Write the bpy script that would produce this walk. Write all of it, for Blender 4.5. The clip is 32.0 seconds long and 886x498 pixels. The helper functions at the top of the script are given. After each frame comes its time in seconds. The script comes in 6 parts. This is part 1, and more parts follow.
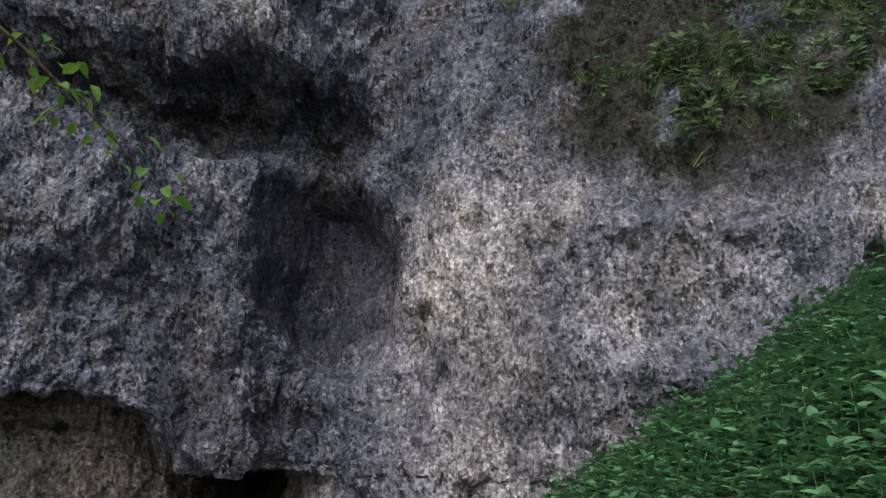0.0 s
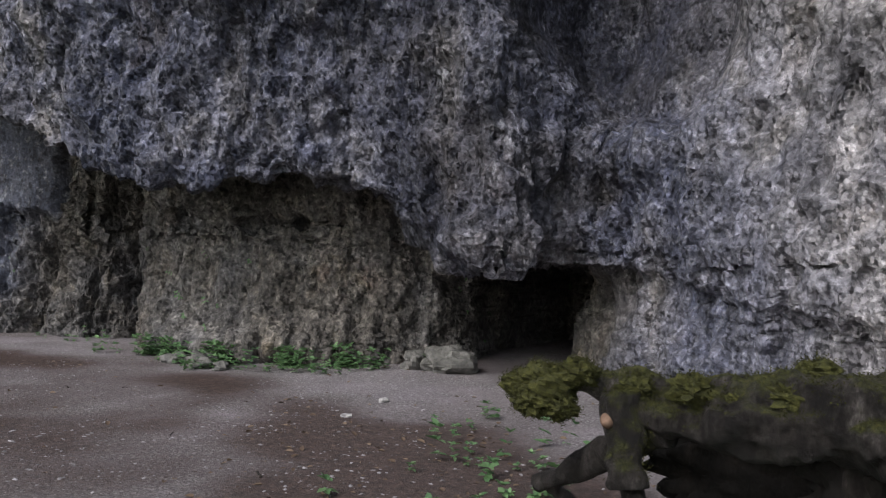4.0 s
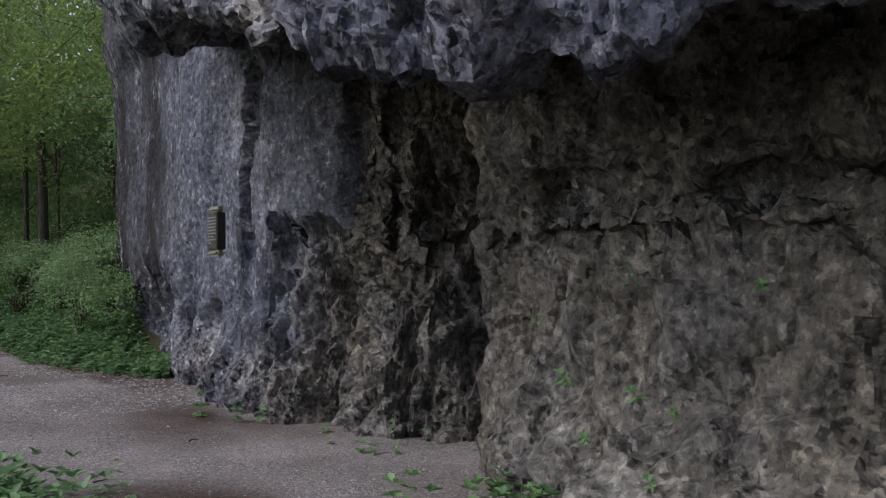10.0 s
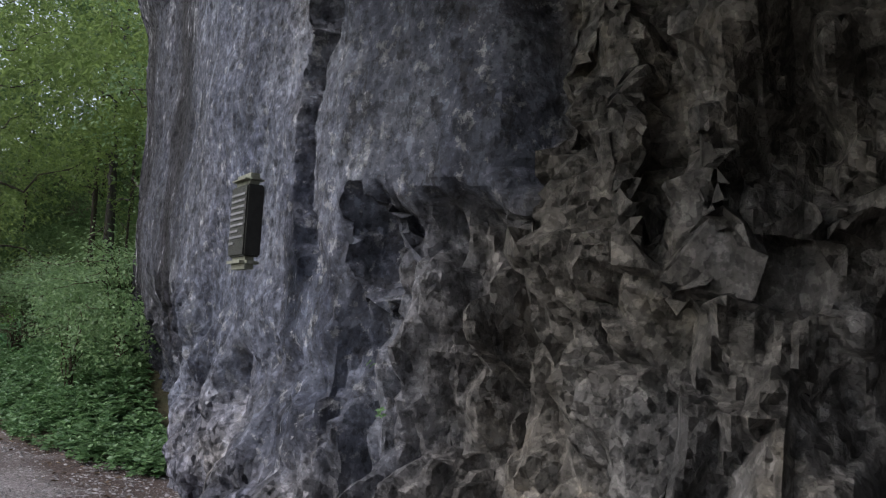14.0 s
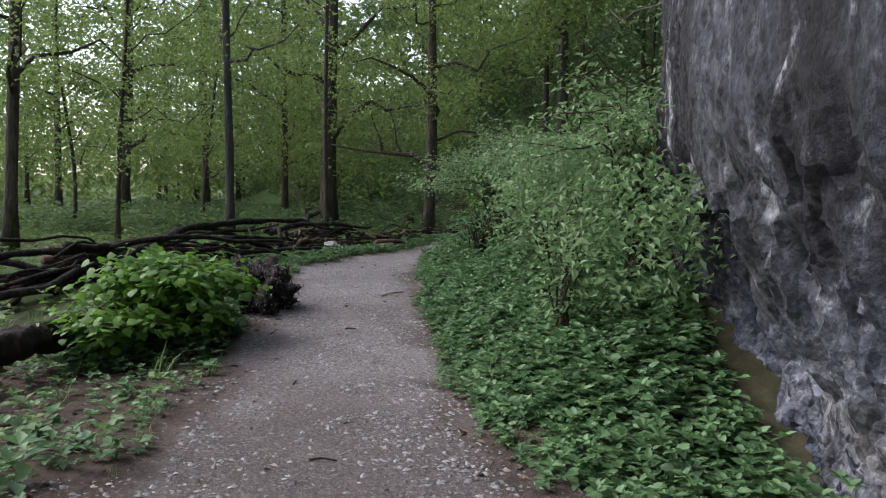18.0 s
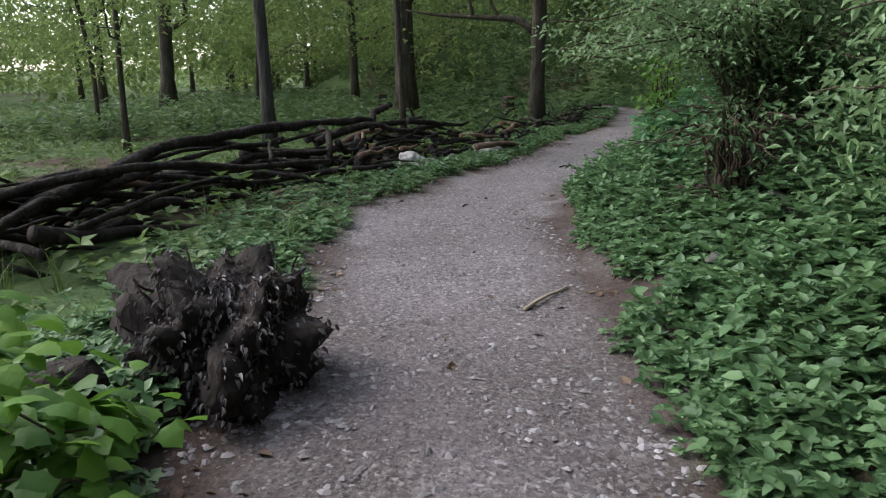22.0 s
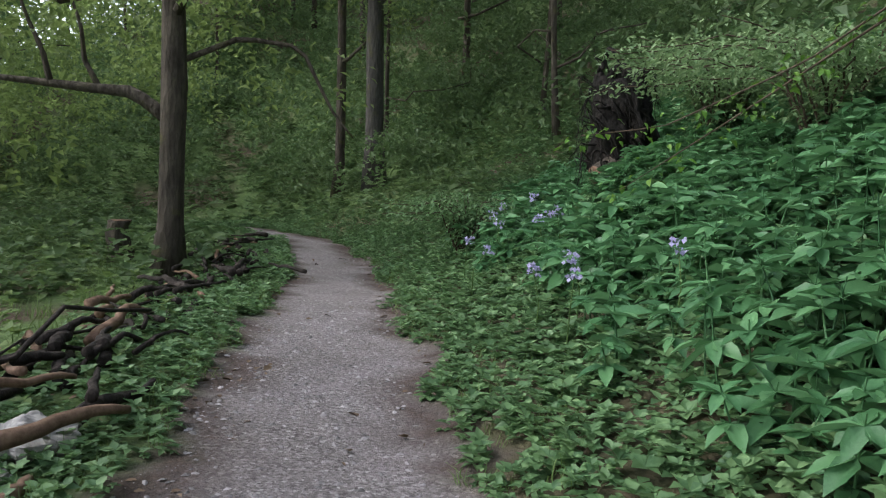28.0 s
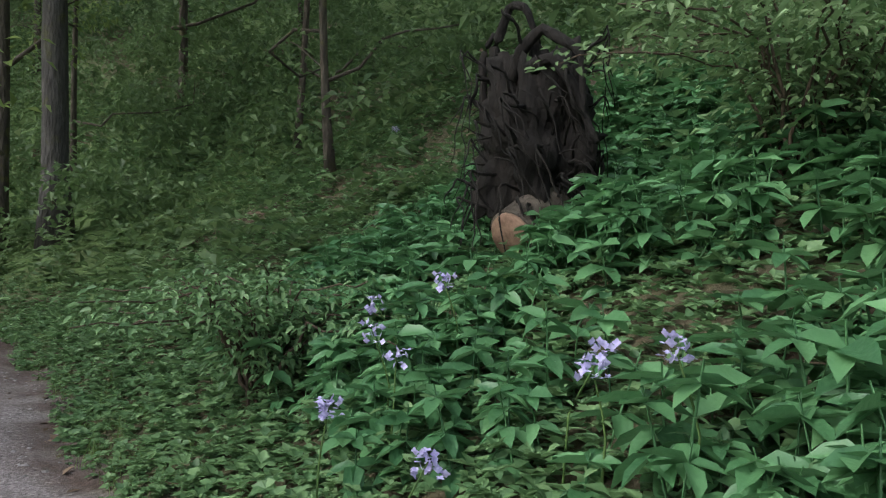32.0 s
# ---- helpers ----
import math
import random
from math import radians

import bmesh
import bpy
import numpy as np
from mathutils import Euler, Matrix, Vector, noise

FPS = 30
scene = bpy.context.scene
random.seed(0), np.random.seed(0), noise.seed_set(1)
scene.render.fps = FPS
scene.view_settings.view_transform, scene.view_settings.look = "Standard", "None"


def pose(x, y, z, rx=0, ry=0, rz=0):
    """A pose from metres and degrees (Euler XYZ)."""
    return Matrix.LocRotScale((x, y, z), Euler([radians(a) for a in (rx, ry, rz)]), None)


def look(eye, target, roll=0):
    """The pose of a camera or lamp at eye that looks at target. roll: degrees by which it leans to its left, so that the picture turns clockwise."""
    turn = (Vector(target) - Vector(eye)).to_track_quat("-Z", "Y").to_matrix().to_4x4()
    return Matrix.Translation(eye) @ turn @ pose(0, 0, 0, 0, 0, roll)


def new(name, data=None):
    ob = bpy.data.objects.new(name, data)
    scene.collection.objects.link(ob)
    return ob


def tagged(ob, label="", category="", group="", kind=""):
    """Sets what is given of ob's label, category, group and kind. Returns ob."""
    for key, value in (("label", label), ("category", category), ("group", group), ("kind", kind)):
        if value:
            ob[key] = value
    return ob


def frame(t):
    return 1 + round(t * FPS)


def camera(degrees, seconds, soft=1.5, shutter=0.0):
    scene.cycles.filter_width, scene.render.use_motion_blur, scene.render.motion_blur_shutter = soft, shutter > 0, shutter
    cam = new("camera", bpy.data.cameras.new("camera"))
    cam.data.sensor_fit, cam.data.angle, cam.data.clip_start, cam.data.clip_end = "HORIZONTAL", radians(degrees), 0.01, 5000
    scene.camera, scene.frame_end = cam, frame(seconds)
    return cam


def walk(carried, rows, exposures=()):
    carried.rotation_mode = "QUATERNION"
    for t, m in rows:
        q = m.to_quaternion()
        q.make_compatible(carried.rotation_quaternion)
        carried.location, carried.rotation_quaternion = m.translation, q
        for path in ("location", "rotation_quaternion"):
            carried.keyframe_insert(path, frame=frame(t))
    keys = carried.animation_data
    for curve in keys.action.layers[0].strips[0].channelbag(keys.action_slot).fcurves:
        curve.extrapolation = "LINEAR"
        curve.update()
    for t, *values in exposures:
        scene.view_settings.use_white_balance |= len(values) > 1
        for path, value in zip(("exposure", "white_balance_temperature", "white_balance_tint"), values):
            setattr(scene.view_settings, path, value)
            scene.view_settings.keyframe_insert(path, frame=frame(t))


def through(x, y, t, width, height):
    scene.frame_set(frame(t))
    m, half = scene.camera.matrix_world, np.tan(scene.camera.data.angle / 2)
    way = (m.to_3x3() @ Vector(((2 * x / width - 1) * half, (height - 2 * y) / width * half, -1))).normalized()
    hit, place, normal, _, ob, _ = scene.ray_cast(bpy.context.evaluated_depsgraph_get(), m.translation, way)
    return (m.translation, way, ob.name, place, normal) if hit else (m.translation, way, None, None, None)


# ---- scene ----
cam = camera(58.5, 32.0, soft=1.2)
METRES, EYE, TILT, LEAN, TURN = 46.0, 1.75, 16.0, -4.8, 0.0
ROWS = [
    (0.0, 0.0, 0.0, 0.0, 0.0, 0.0, -0.0),
    (0.5, 0.0008, 0.0137, -0.0036, 0.93, -0.39, 1.16),
    (1.0, -0.0004, 0.0284, -0.0089, 2.45, -4.32, 1.34),
    (1.5, 0.0007, 0.0433, -0.0155, 3.53, -11.48, 1.57),
    (2.0, -0.0005, 0.0582, -0.0201, 4.42, -16.67, 2.79),
    (2.5, -0.0037, 0.0721, -0.0243, 5.68, -18.99, 3.65),
    (3.0, -0.0079, 0.0875, -0.028, 11.75, -16.17, 5.76),
    (3.5, -0.0129, 0.1018, -0.0321, 15.66, -15.74, 6.58),
    (4.0, -0.0194, 0.1168, -0.0352, 20.94, -12.49, 7.42),
    (4.5, -0.0289, 0.1287, -0.0381, 26.18, -7.49, 9.3),
    (6.5, -0.0652, 0.1803, -0.052, 34.23, -5.95, 11.89),
    (7.0, -0.0742, 0.1921, -0.0539, 35.6, -3.79, 11.56),
    (7.5, -0.0852, 0.2034, -0.0565, 38.66, -3.37, 11.99),
    (8.0, -0.0968, 0.214, -0.0597, 38.19, -5.37, 11.18),
    (8.5, -0.1088, 0.2256, -0.062, 39.93, -7.45, 13.23),
    (9.0, -0.1207, 0.2348, -0.0629, 41.6, -8.08, 13.91),
    (9.5, -0.1308, 0.2444, -0.0641, 43.26, -6.04, 15.04),
    (10.0, -0.1431, 0.2523, -0.0657, 45.34, -6.19, 15.5),
    (10.5, -0.1531, 0.2617, -0.0681, 45.9, -6.41, 15.15),
    (11.0, -0.1655, 0.2708, -0.0697, 47.43, -6.46, 15.53),
    (11.5, -0.1776, 0.2782, -0.0707, 47.11, -4.35, 15.08),
    (12.0, -0.1904, 0.2865, -0.0721, 43.08, -4.43, 13.77),
    (12.5, -0.2036, 0.2922, -0.0723, 43.81, 0.06, 12.6),
    (13.0, -0.2176, 0.3001, -0.074, 45.98, 2.06, 12.7),
    (13.5, -0.2323, 0.3072, -0.0756, 49.36, 0.94, 12.48),
    (15.5, -0.2927, 0.3311, -0.0793, 54.52, -3.38, 13.74),
    (16.0, -0.3083, 0.3324, -0.0791, 59.73, -4.08, 15.3),
    (16.5, -0.3256, 0.3344, -0.0786, 68.1, -2.96, 15.89),
    (17.0, -0.3414, 0.3359, -0.0777, 71.7, -2.65, 14.45),
    (17.5, -0.3584, 0.3378, -0.0763, 77.66, -1.35, 14.55),
    (18.0, -0.3743, 0.3372, -0.0743, 83.04, -1.08, 14.52),
    (18.5, -0.3914, 0.3382, -0.0732, 87.79, -2.5, 15.55),
    (19.0, -0.4074, 0.3372, -0.0717, 88.45, -3.81, 15.87),
    (19.5, -0.4245, 0.3376, -0.0711, 88.55, -6.15, 15.91),
    (20.0, -0.441, 0.337, -0.0685, 89.56, -5.62, 16.33),
    (20.5, -0.4563, 0.3375, -0.0676, 86.36, -7.21, 16.17),
    (21.0, -0.4729, 0.3368, -0.0662, 87.22, -8.49, 15.99),
    (21.5, -0.4889, 0.3374, -0.0645, 86.89, -8.93, 15.58),
    (22.0, -0.5066, 0.338, -0.0634, 89.11, -8.04, 16.62),
    (22.5, -0.5229, 0.3399, -0.0616, 87.75, -7.51, 16.1),
    (23.0, -0.5394, 0.3421, -0.0597, 85.59, -6.03, 17.06),
    (23.5, -0.555, 0.3427, -0.0584, 84.44, -6.76, 16.27),
    (24.0, -0.571, 0.3456, -0.0569, 83.25, -7.01, 16.41),
    (24.5, -0.5866, 0.3454, -0.055, 81.69, -7.11, 16.7),
    (26.5, -0.6446, 0.3524, -0.0565, 73.02, -7.75, 16.69),
    (27.0, -0.6587, 0.3546, -0.0551, 67.67, -8.4, 15.59),
    (27.5, -0.6741, 0.3581, -0.0533, 65.32, -7.13, 15.56),
    (28.0, -0.688, 0.3622, -0.0525, 61.72, -7.68, 14.14),
    (28.5, -0.7011, 0.3691, -0.0522, 53.51, -8.72, 13.77),
    (29.0, -0.7144, 0.3735, -0.052, 48.28, -8.69, 13.35),
    (29.5, -0.7279, 0.3792, -0.0529, 48.28, -8.59, 12.82),
    (30.0, -0.7418, 0.384, -0.053, 48.53, -10.04, 12.71),
    (30.5, -0.7548, 0.3904, -0.0542, 48.13, -11.22, 12.67),
    (31.0, -0.7685, 0.396, -0.0545, 47.41, -12.95, 13.01),
    (31.5, -0.7802, 0.4028, -0.0541, 42.52, -12.51, 12.02),
    (32.0, -0.7934, 0.4079, -0.0538, 40.17, -9.25, 12.53),
]
walk(cam, [(t, pose(0, 0, EYE, TILT, LEAN, TURN) @ pose(METRES * x, METRES * y, METRES * z, 90 + pitch, roll, yaw)) for t, x, y, z, yaw, pitch, roll in ROWS],
     exposures=((0.0, 0.7), (2.0, 0.85), (4.0, 0.8), (9.0, 0.65), (13.0, 0.86), (16.0, 0.9), (17.0, 1.1), (19.0, 1.35), (24.0, 1.5), (28.0, 1.75), (32.0, 1.8)))

# ---- sky and light: a dull evening under thin cloud ----
world = bpy.data.worlds.new("overcast_sky")
scene.world = world
world.use_nodes = True
wn = world.node_tree.nodes
sky = wn.new("ShaderNodeTexSky")
sky.sky_type, sky.sun_disc = "NISHITA", False
sky.sun_elevation, sky.sun_rotation = radians(38), radians(200)
sky.air_density, sky.dust_density, sky.ozone_density = 1.0, 1.5, 1.0
wn["Background"].inputs["Strength"].default_value = 0.15
haze = wn.new("ShaderNodeHueSaturation")
haze.inputs["Saturation"].default_value = 0.5
world.node_tree.links.new(sky.outputs[0], haze.inputs["Color"])
world.node_tree.links.new(haze.outputs[0], wn["Background"].inputs["Color"])
sun = new("sun", bpy.data.lights.new("sun", "SUN"))
sun.data.energy, sun.data.angle, sun.data.color = 1.2, radians(30), (1.0, 0.98, 0.97)
sun.matrix_world = look((0, 0, 40), (0 + 13, 34, 0))


# ---- numbers: noise, shapes, meshes ----
def smooth(a, b, v):
    f = np.clip((np.asarray(v, float) - a) / (b - a), 0, 1)
    return f * f * (3 - 2 * f)


def scramble(i, j, k, seed):
    h = (i.astype(np.int64) * 374761393 + j.astype(np.int64) * 668265263 + k.astype(np.int64) * 2147483647 + seed * 974634777) & 0xFFFFFFFF
    h = ((h ^ (h >> 13)) * 1274126177) & 0xFFFFFFFF
    h = ((h ^ (h >> 16)) * 2246822519) & 0xFFFFFFFF
    return ((h ^ (h >> 15)) & 0xFFFFFF) / float(0xFFFFFF)


def vnoise(p, seed=0):
    """Smooth noise of -1 to 1 at the points p."""
    f = np.floor(p).astype(np.int64)
    u = p - f
    u = u * u * (3 - 2 * u)
    total = 0
    for a in (0, 1):
        wa = u[:, 0] if a else 1 - u[:, 0]
        for b in (0, 1):
            wb = wa * (u[:, 1] if b else 1 - u[:, 1])
            for c in (0, 1):
                total = total + wb * (u[:, 2] if c else 1 - u[:, 2]) * scramble(f[:, 0] + a, f[:, 1] + b, f[:, 2] + c, seed)
    return total * 2 - 1


def fractal(p, octaves=3, seed=0):
    total, amp = 0, 1.0
    for o in range(octaves):
        total = total + amp * vnoise(p * 2.0 ** o + 17.3 * o, seed + o)
        amp *= 0.5
    return total


def facets(p, seed=0):
    """Broken blocks: for each point the height of its own tilted facet, and how near it is to the crack beside it."""
    f = np.floor(p).astype(np.int64)
    best, second, value = np.full(len(p), 9.0), np.full(len(p), 9.0), np.zeros(len(p))
    for a in (-1, 0, 1):
        for b in (-1, 0, 1):
            for c in (-1, 0, 1):
                i, j, k = f[:, 0] + a, f[:, 1] + b, f[:, 2] + c
                d = p - np.stack((i + scramble(i, j, k, seed), j + scramble(i, j, k, seed + 1), k + scramble(i, j, k, seed + 2)), 1)
                r = (d * d).sum(1)
                v = scramble(i, j, k, seed + 3) * 2 - 1 + d[:, 0] * (scramble(i, j, k, seed + 4) * 2 - 1) * 1.6 + d[:, 2] * (scramble(i, j, k, seed + 5) * 2 - 1.3) * 1.6
                near = r < best
                second = np.where(near, best, np.minimum(second, r))
                value, best = np.where(near, v, value), np.where(near, r, best)
    return value, np.sqrt(second) - np.sqrt(best)


def scoops(p, seed=0, tilt=0.9):
    """Broken scallops: leaning hollows that meet in sharp ridges; about 0 in a hollow and 1 on a ridge."""
    f = np.floor(p).astype(np.int64)
    best = np.full(len(p), 9.0)
    for a in (-1, 0, 1):
        for b in (-1, 0, 1):
            for c in (-1, 0, 1):
                i, j, k = f[:, 0] + a, f[:, 1] + b, f[:, 2] + c
                d = p - np.stack((i + scramble(i, j, k, seed), j + scramble(i, j, k, seed + 1), k + scramble(i, j, k, seed + 2)), 1)
                v = (d * d).sum(1) + 0.35 * scramble(i, j, k, seed + 3) + tilt * (d[:, 0] * (scramble(i, j, k, seed + 4) - 0.5) + d[:, 2] * (scramble(i, j, k, seed + 5) - 0.65))
                best = np.minimum(best, v)
    return best


def mesh_of(name, verts, faces, smoothed=False):
    """A mesh from arrays; faces: one array of triangles or quads, or a list of such arrays."""
    faces = faces if isinstance(faces, list) else [faces]
    me = bpy.data.meshes.new(name)
    me.vertices.add(len(verts))
    me.vertices.foreach_set("co", np.asarray(verts, np.float32).ravel())
    sizes = np.concatenate([np.full(len(f), f.shape[1]) for f in faces])
    me.loops.add(int(sizes.sum()))
    me.loops.foreach_set("vertex_index", np.concatenate([f.ravel() for f in faces]).astype(np.int32))
    me.polygons.add(len(sizes))
    me.polygons.foreach_set("loop_start", np.concatenate(([0], np.cumsum(sizes)[:-1])).astype(np.int32))
    me.update(calc_edges=True)
    me.polygons.foreach_set("use_smooth", np.full(len(sizes), smoothed))
    me.validate()
    return me


def grid_faces(rows, cols):
    i = np.arange((rows - 1) * cols).reshape(rows - 1, cols)[:, :-1].ravel()
    return np.stack((i, i + 1, i + cols + 1, i + cols), 1)


class Heap:
    """Collects many small shapes into one mesh."""

    def __init__(self):
        self.v, self.f, self.n = [], {}, 0

    def add(self, verts, faces):
        for f in faces if isinstance(faces, list) else [faces]:
            self.f.setdefault(f.shape[1], []).append(f + self.n)
        self.v.append(verts)
        self.n += len(verts)

    def many(self, shape, where, turn, size):
        """Copies of shape (verts, faces): where (n, 3), turn (n, 3, 3), size (n,) or (n, 3)."""
        verts, faces = shape
        size = np.asarray(size, float)
        size = size[:, None] if size.ndim == 1 else size
        v = np.einsum("nij,nkj->nki", turn, verts[None] * size[:, None, :]) + where[:, None]
        for f in faces if isinstance(faces, list) else [faces]:
            self.f.setdefault(f.shape[1], []).append((f[None] + (self.n + np.arange(len(where)) * len(verts))[:, None, None]).reshape(-1, f.shape[1]))
        self.v.append(v.reshape(-1, 3))
        self.n += len(where) * len(verts)

    def shape(self):
        return np.concatenate(self.v), [np.concatenate(f) for f in self.f.values()]

    def mesh(self, name, smoothed=False):
        return mesh_of(name, *self.shape(), smoothed)


def turns(yaw, pitch=0.0, roll=0.0):
    """Rotation matrices: roll about the leaf's length (x), then pitch up, then yaw about z."""
    yaw, pitch, roll = np.broadcast_arrays(np.asarray(yaw, float), pitch, roll)
    cy, sy, cp, sp, cr, sr = np.cos(yaw), np.sin(yaw), np.cos(pitch), np.sin(pitch), np.cos(roll), np.sin(roll)
    o, l = np.zeros_like(cy), np.ones_like(cy)
    z = np.stack((cy, -sy, o, sy, cy, o, o, o, l), -1).reshape(-1, 3, 3)
    y = np.stack((cp, o, -sp, o, l, o, sp, o, cp), -1).reshape(-1, 3, 3)
    x = np.stack((l, o, o, o, cr, -sr, o, sr, cr), -1).reshape(-1, 3, 3)
    return z @ y @ x


def tube(points, radii, sides=8, rough=0.0, seed=0, closed=True):
    """A tapered, slightly knobbly stem along the points."""
    points, radii = np.asarray(points, float), np.asarray(radii, float)
    t = np.gradient(points, axis=0)
    t /= np.linalg.norm(t, axis=1)[:, None] + 1e-9
    ref = np.where(np.abs(t[:, 2:3]) > 0.9, np.array([[1.0, 0, 0]]), np.array([[0, 0, 1.0]]))
    a = np.cross(t, ref)
    a /= np.linalg.norm(a, axis=1)[:, None]
    b = np.cross(t, a)
    ang = np.linspace(0, 2 * np.pi, sides, endpoint=False)
    ring = a[:, None] * np.cos(ang)[None, :, None] + b[:, None] * np.sin(ang)[None, :, None]
    r = np.repeat(radii[:, None], sides, 1)
    if rough:
        flat = (points[:, None] + ring * radii[:, None, None]).reshape(-1, 3)
        r = r * (1 + rough * fractal(flat * (0.5 / max(radii.max(), 0.02)), 3, seed).reshape(r.shape))
    v = (points[:, None] + ring * r[..., None]).reshape(-1, 3)
    n = len(points)
    i = np.arange((n - 1) * sides)
    j = i // sides * sides + (i + 1) % sides
    quads = np.stack((i, j, j + sides, i + sides), 1)
    if not closed:
        return v, [quads]
    v = np.concatenate((v, points[:1], points[-1:]))
    k = np.arange(sides)
    k2 = (k + 1) % sides
    tris = np.concatenate((np.stack((k2, k, np.full(sides, n * sides)), 1), np.stack(((n - 1) * sides + k, (n - 1) * sides + k2, np.full(sides, n * sides + 1)), 1)))
    return v, [quads, tris]


def bent(start, end, n=8, sag=0.0, wobble=0.0, rng=None):
    """A line of n points from start to end that arches by sag and wanders by wobble."""
    s = np.linspace(0, 1, n)[:, None]
    p = np.asarray(start, float) * (1 - s) + np.asarray(end, float) * s
    p[:, 2] += sag * 4 * s[:, 0] * (1 - s[:, 0])
    if wobble:
        w = rng.normal(0, wobble, (n, 3))
        w[0] = w[-1] = 0
        p += (w + np.roll(w, 1, 0)) * 0.6
    return p


def thing(name, label, category, group="", kind="", at=(0, 0, 0)):
    ob = new(name)
    ob.location = at
    return tagged(ob, label, category, group, kind)


def put(name, mesh, material, parent=None, label=""):
    ob = new(name, mesh)
    if material and not mesh.materials:
        mesh.materials.append(material)
    if parent:
        ob.parent = parent
        loc = Vector(parent.location)
        up = parent.parent
        while up:
            loc += Vector(up.location)
            up = up.parent
        ob.matrix_parent_inverse = Matrix.Translation(-loc)
    return tagged(ob, label)


def whole(name, mesh, material, label, category, group="", kind=""):
    return tagged(put(name, mesh, material), label, category, group, kind)


# ---- materials ----
class Nodes:
    def __init__(self, name):
        self.m = bpy.data.materials.new(name)
        self.m.use_nodes = True
        self.t = self.m.node_tree
        self.b = self.t.nodes["Principled BSDF"]
        self.out = self.t.nodes["Material Output"]
        self.co = self.t.nodes.new("ShaderNodeTexCoord").outputs["Object"]

    def link(self, a, b):
        self.t.links.new(a, b)

    def feed(self, socket, value):
        if isinstance(value, bpy.types.NodeSocket):
            self.link(value, socket)
        else:
            socket.default_value = (*value, 1) if isinstance(value, tuple) and len(value) == 3 and socket.type == "RGBA" else value

    def noise(self, scale, detail=4, stretch=None, rough=0.6):
        n = self.t.nodes.new("ShaderNodeTexNoise")
        n.inputs["Scale"].default_value, n.inputs["Detail"].default_value, n.inputs["Roughness"].default_value = scale, detail, rough
        self.link(self.stretched(stretch), n.inputs["Vector"])
        return n.outputs["Fac"]

    def stretched(self, stretch):
        if not stretch:
            return self.co
        m = self.t.nodes.new("ShaderNodeMapping")
        m.inputs["Scale"].default_value = stretch
        self.link(self.co, m.inputs["Vector"])
        return m.outputs[0]

    def cells(self, scale, feature="F1", stretch=None, out="Distance"):
        n = self.t.nodes.new("ShaderNodeTexVoronoi")
        n.feature = feature
        n.inputs["Scale"].default_value = scale
        self.link(self.stretched(stretch), n.inputs["Vector"])
        return n.outputs[out]

    def facet(self, scale, stretch, warp=0.25):
        """Flat tilted faces, as of broken stone: their height, and a value of 0 to 1 for each."""
        base = self.stretched(stretch)
        shake = self.t.nodes.new("ShaderNodeTexNoise")
        shake.inputs["Scale"].default_value, shake.inputs["Detail"].default_value = scale * 0.9, 2
        self.link(base, shake.inputs["Vector"])

        def maths(how, a, b):
            m = self.t.nodes.new("ShaderNodeVectorMath")
            m.operation = how
            for s, v in zip(m.inputs, (a, b)):
                self.feed(s, v)
            return m.outputs["Value" if how == "DOT_PRODUCT" else "Vector"]

        off = maths("MULTIPLY", maths("SUBTRACT", shake.outputs["Color"], (0.5, 0.5, 0.5)), (warp * 2.0 / scale,) * 3)
        at = maths("ADD", base, off)
        v = self.t.nodes.new("ShaderNodeTexVoronoi")
        v.inputs["Scale"].default_value = scale
        self.link(at, v.inputs["Vector"])
        side = maths("SUBTRACT", v.outputs["Color"], (0.5, 0.5, 0.5))
        lean = maths("DOT_PRODUCT", maths("SUBTRACT", at, v.outputs["Position"]), maths("MULTIPLY", side, (scale * 2.0,) * 3))
        bw = self.t.nodes.new("ShaderNodeSeparateColor")
        self.link(v.outputs["Color"], bw.inputs[0])
        return self.sum((lean, 1.0), (bw.outputs[2], 0.7)), bw.outputs[0]

    def ramp(self, value, *stops):
        r = self.t.nodes.new("ShaderNodeValToRGB")
        while len(r.color_ramp.elements) < len(stops):
            r.color_ramp.elements.new(0.5)
        for e, (at, c) in zip(r.color_ramp.elements, stops):
            e.position, e.color = at, (*(c if isinstance(c, tuple) else (c, c, c)), 1)
        self.feed(r.inputs[0], value)
        return r.outputs[0]

    def mix(self, fac, a, b, how="MIX"):
        n = self.t.nodes.new("ShaderNodeMix")
        n.data_type, n.blend_type = "RGBA", how
        for s, v in zip((n.inputs[0], n.inputs[6], n.inputs[7]), (fac, a, b)):
            self.feed(s, v)
        return n.outputs[2]

    def sum(self, *pairs):
        total = None
        for value, weight in pairs:
            n = self.t.nodes.new("ShaderNodeMath")
            n.operation = "MULTIPLY_ADD"
            self.feed(n.inputs[0], value)
            n.inputs[1].default_value = weight
            self.feed(n.inputs[2], total if total is not None else 0.0)
            total = n.outputs[0]
        return total

    def attribute(self, name):
        n = self.t.nodes.new("ShaderNodeAttribute")
        n.attribute_name = name
        return n.outputs["Fac"]

    def island(self):
        return self.t.nodes.new("ShaderNodeNewGeometry").outputs["Random Per Island"]

    def random(self):
        return self.t.nodes.new("ShaderNodeObjectInfo").outputs["Random"]

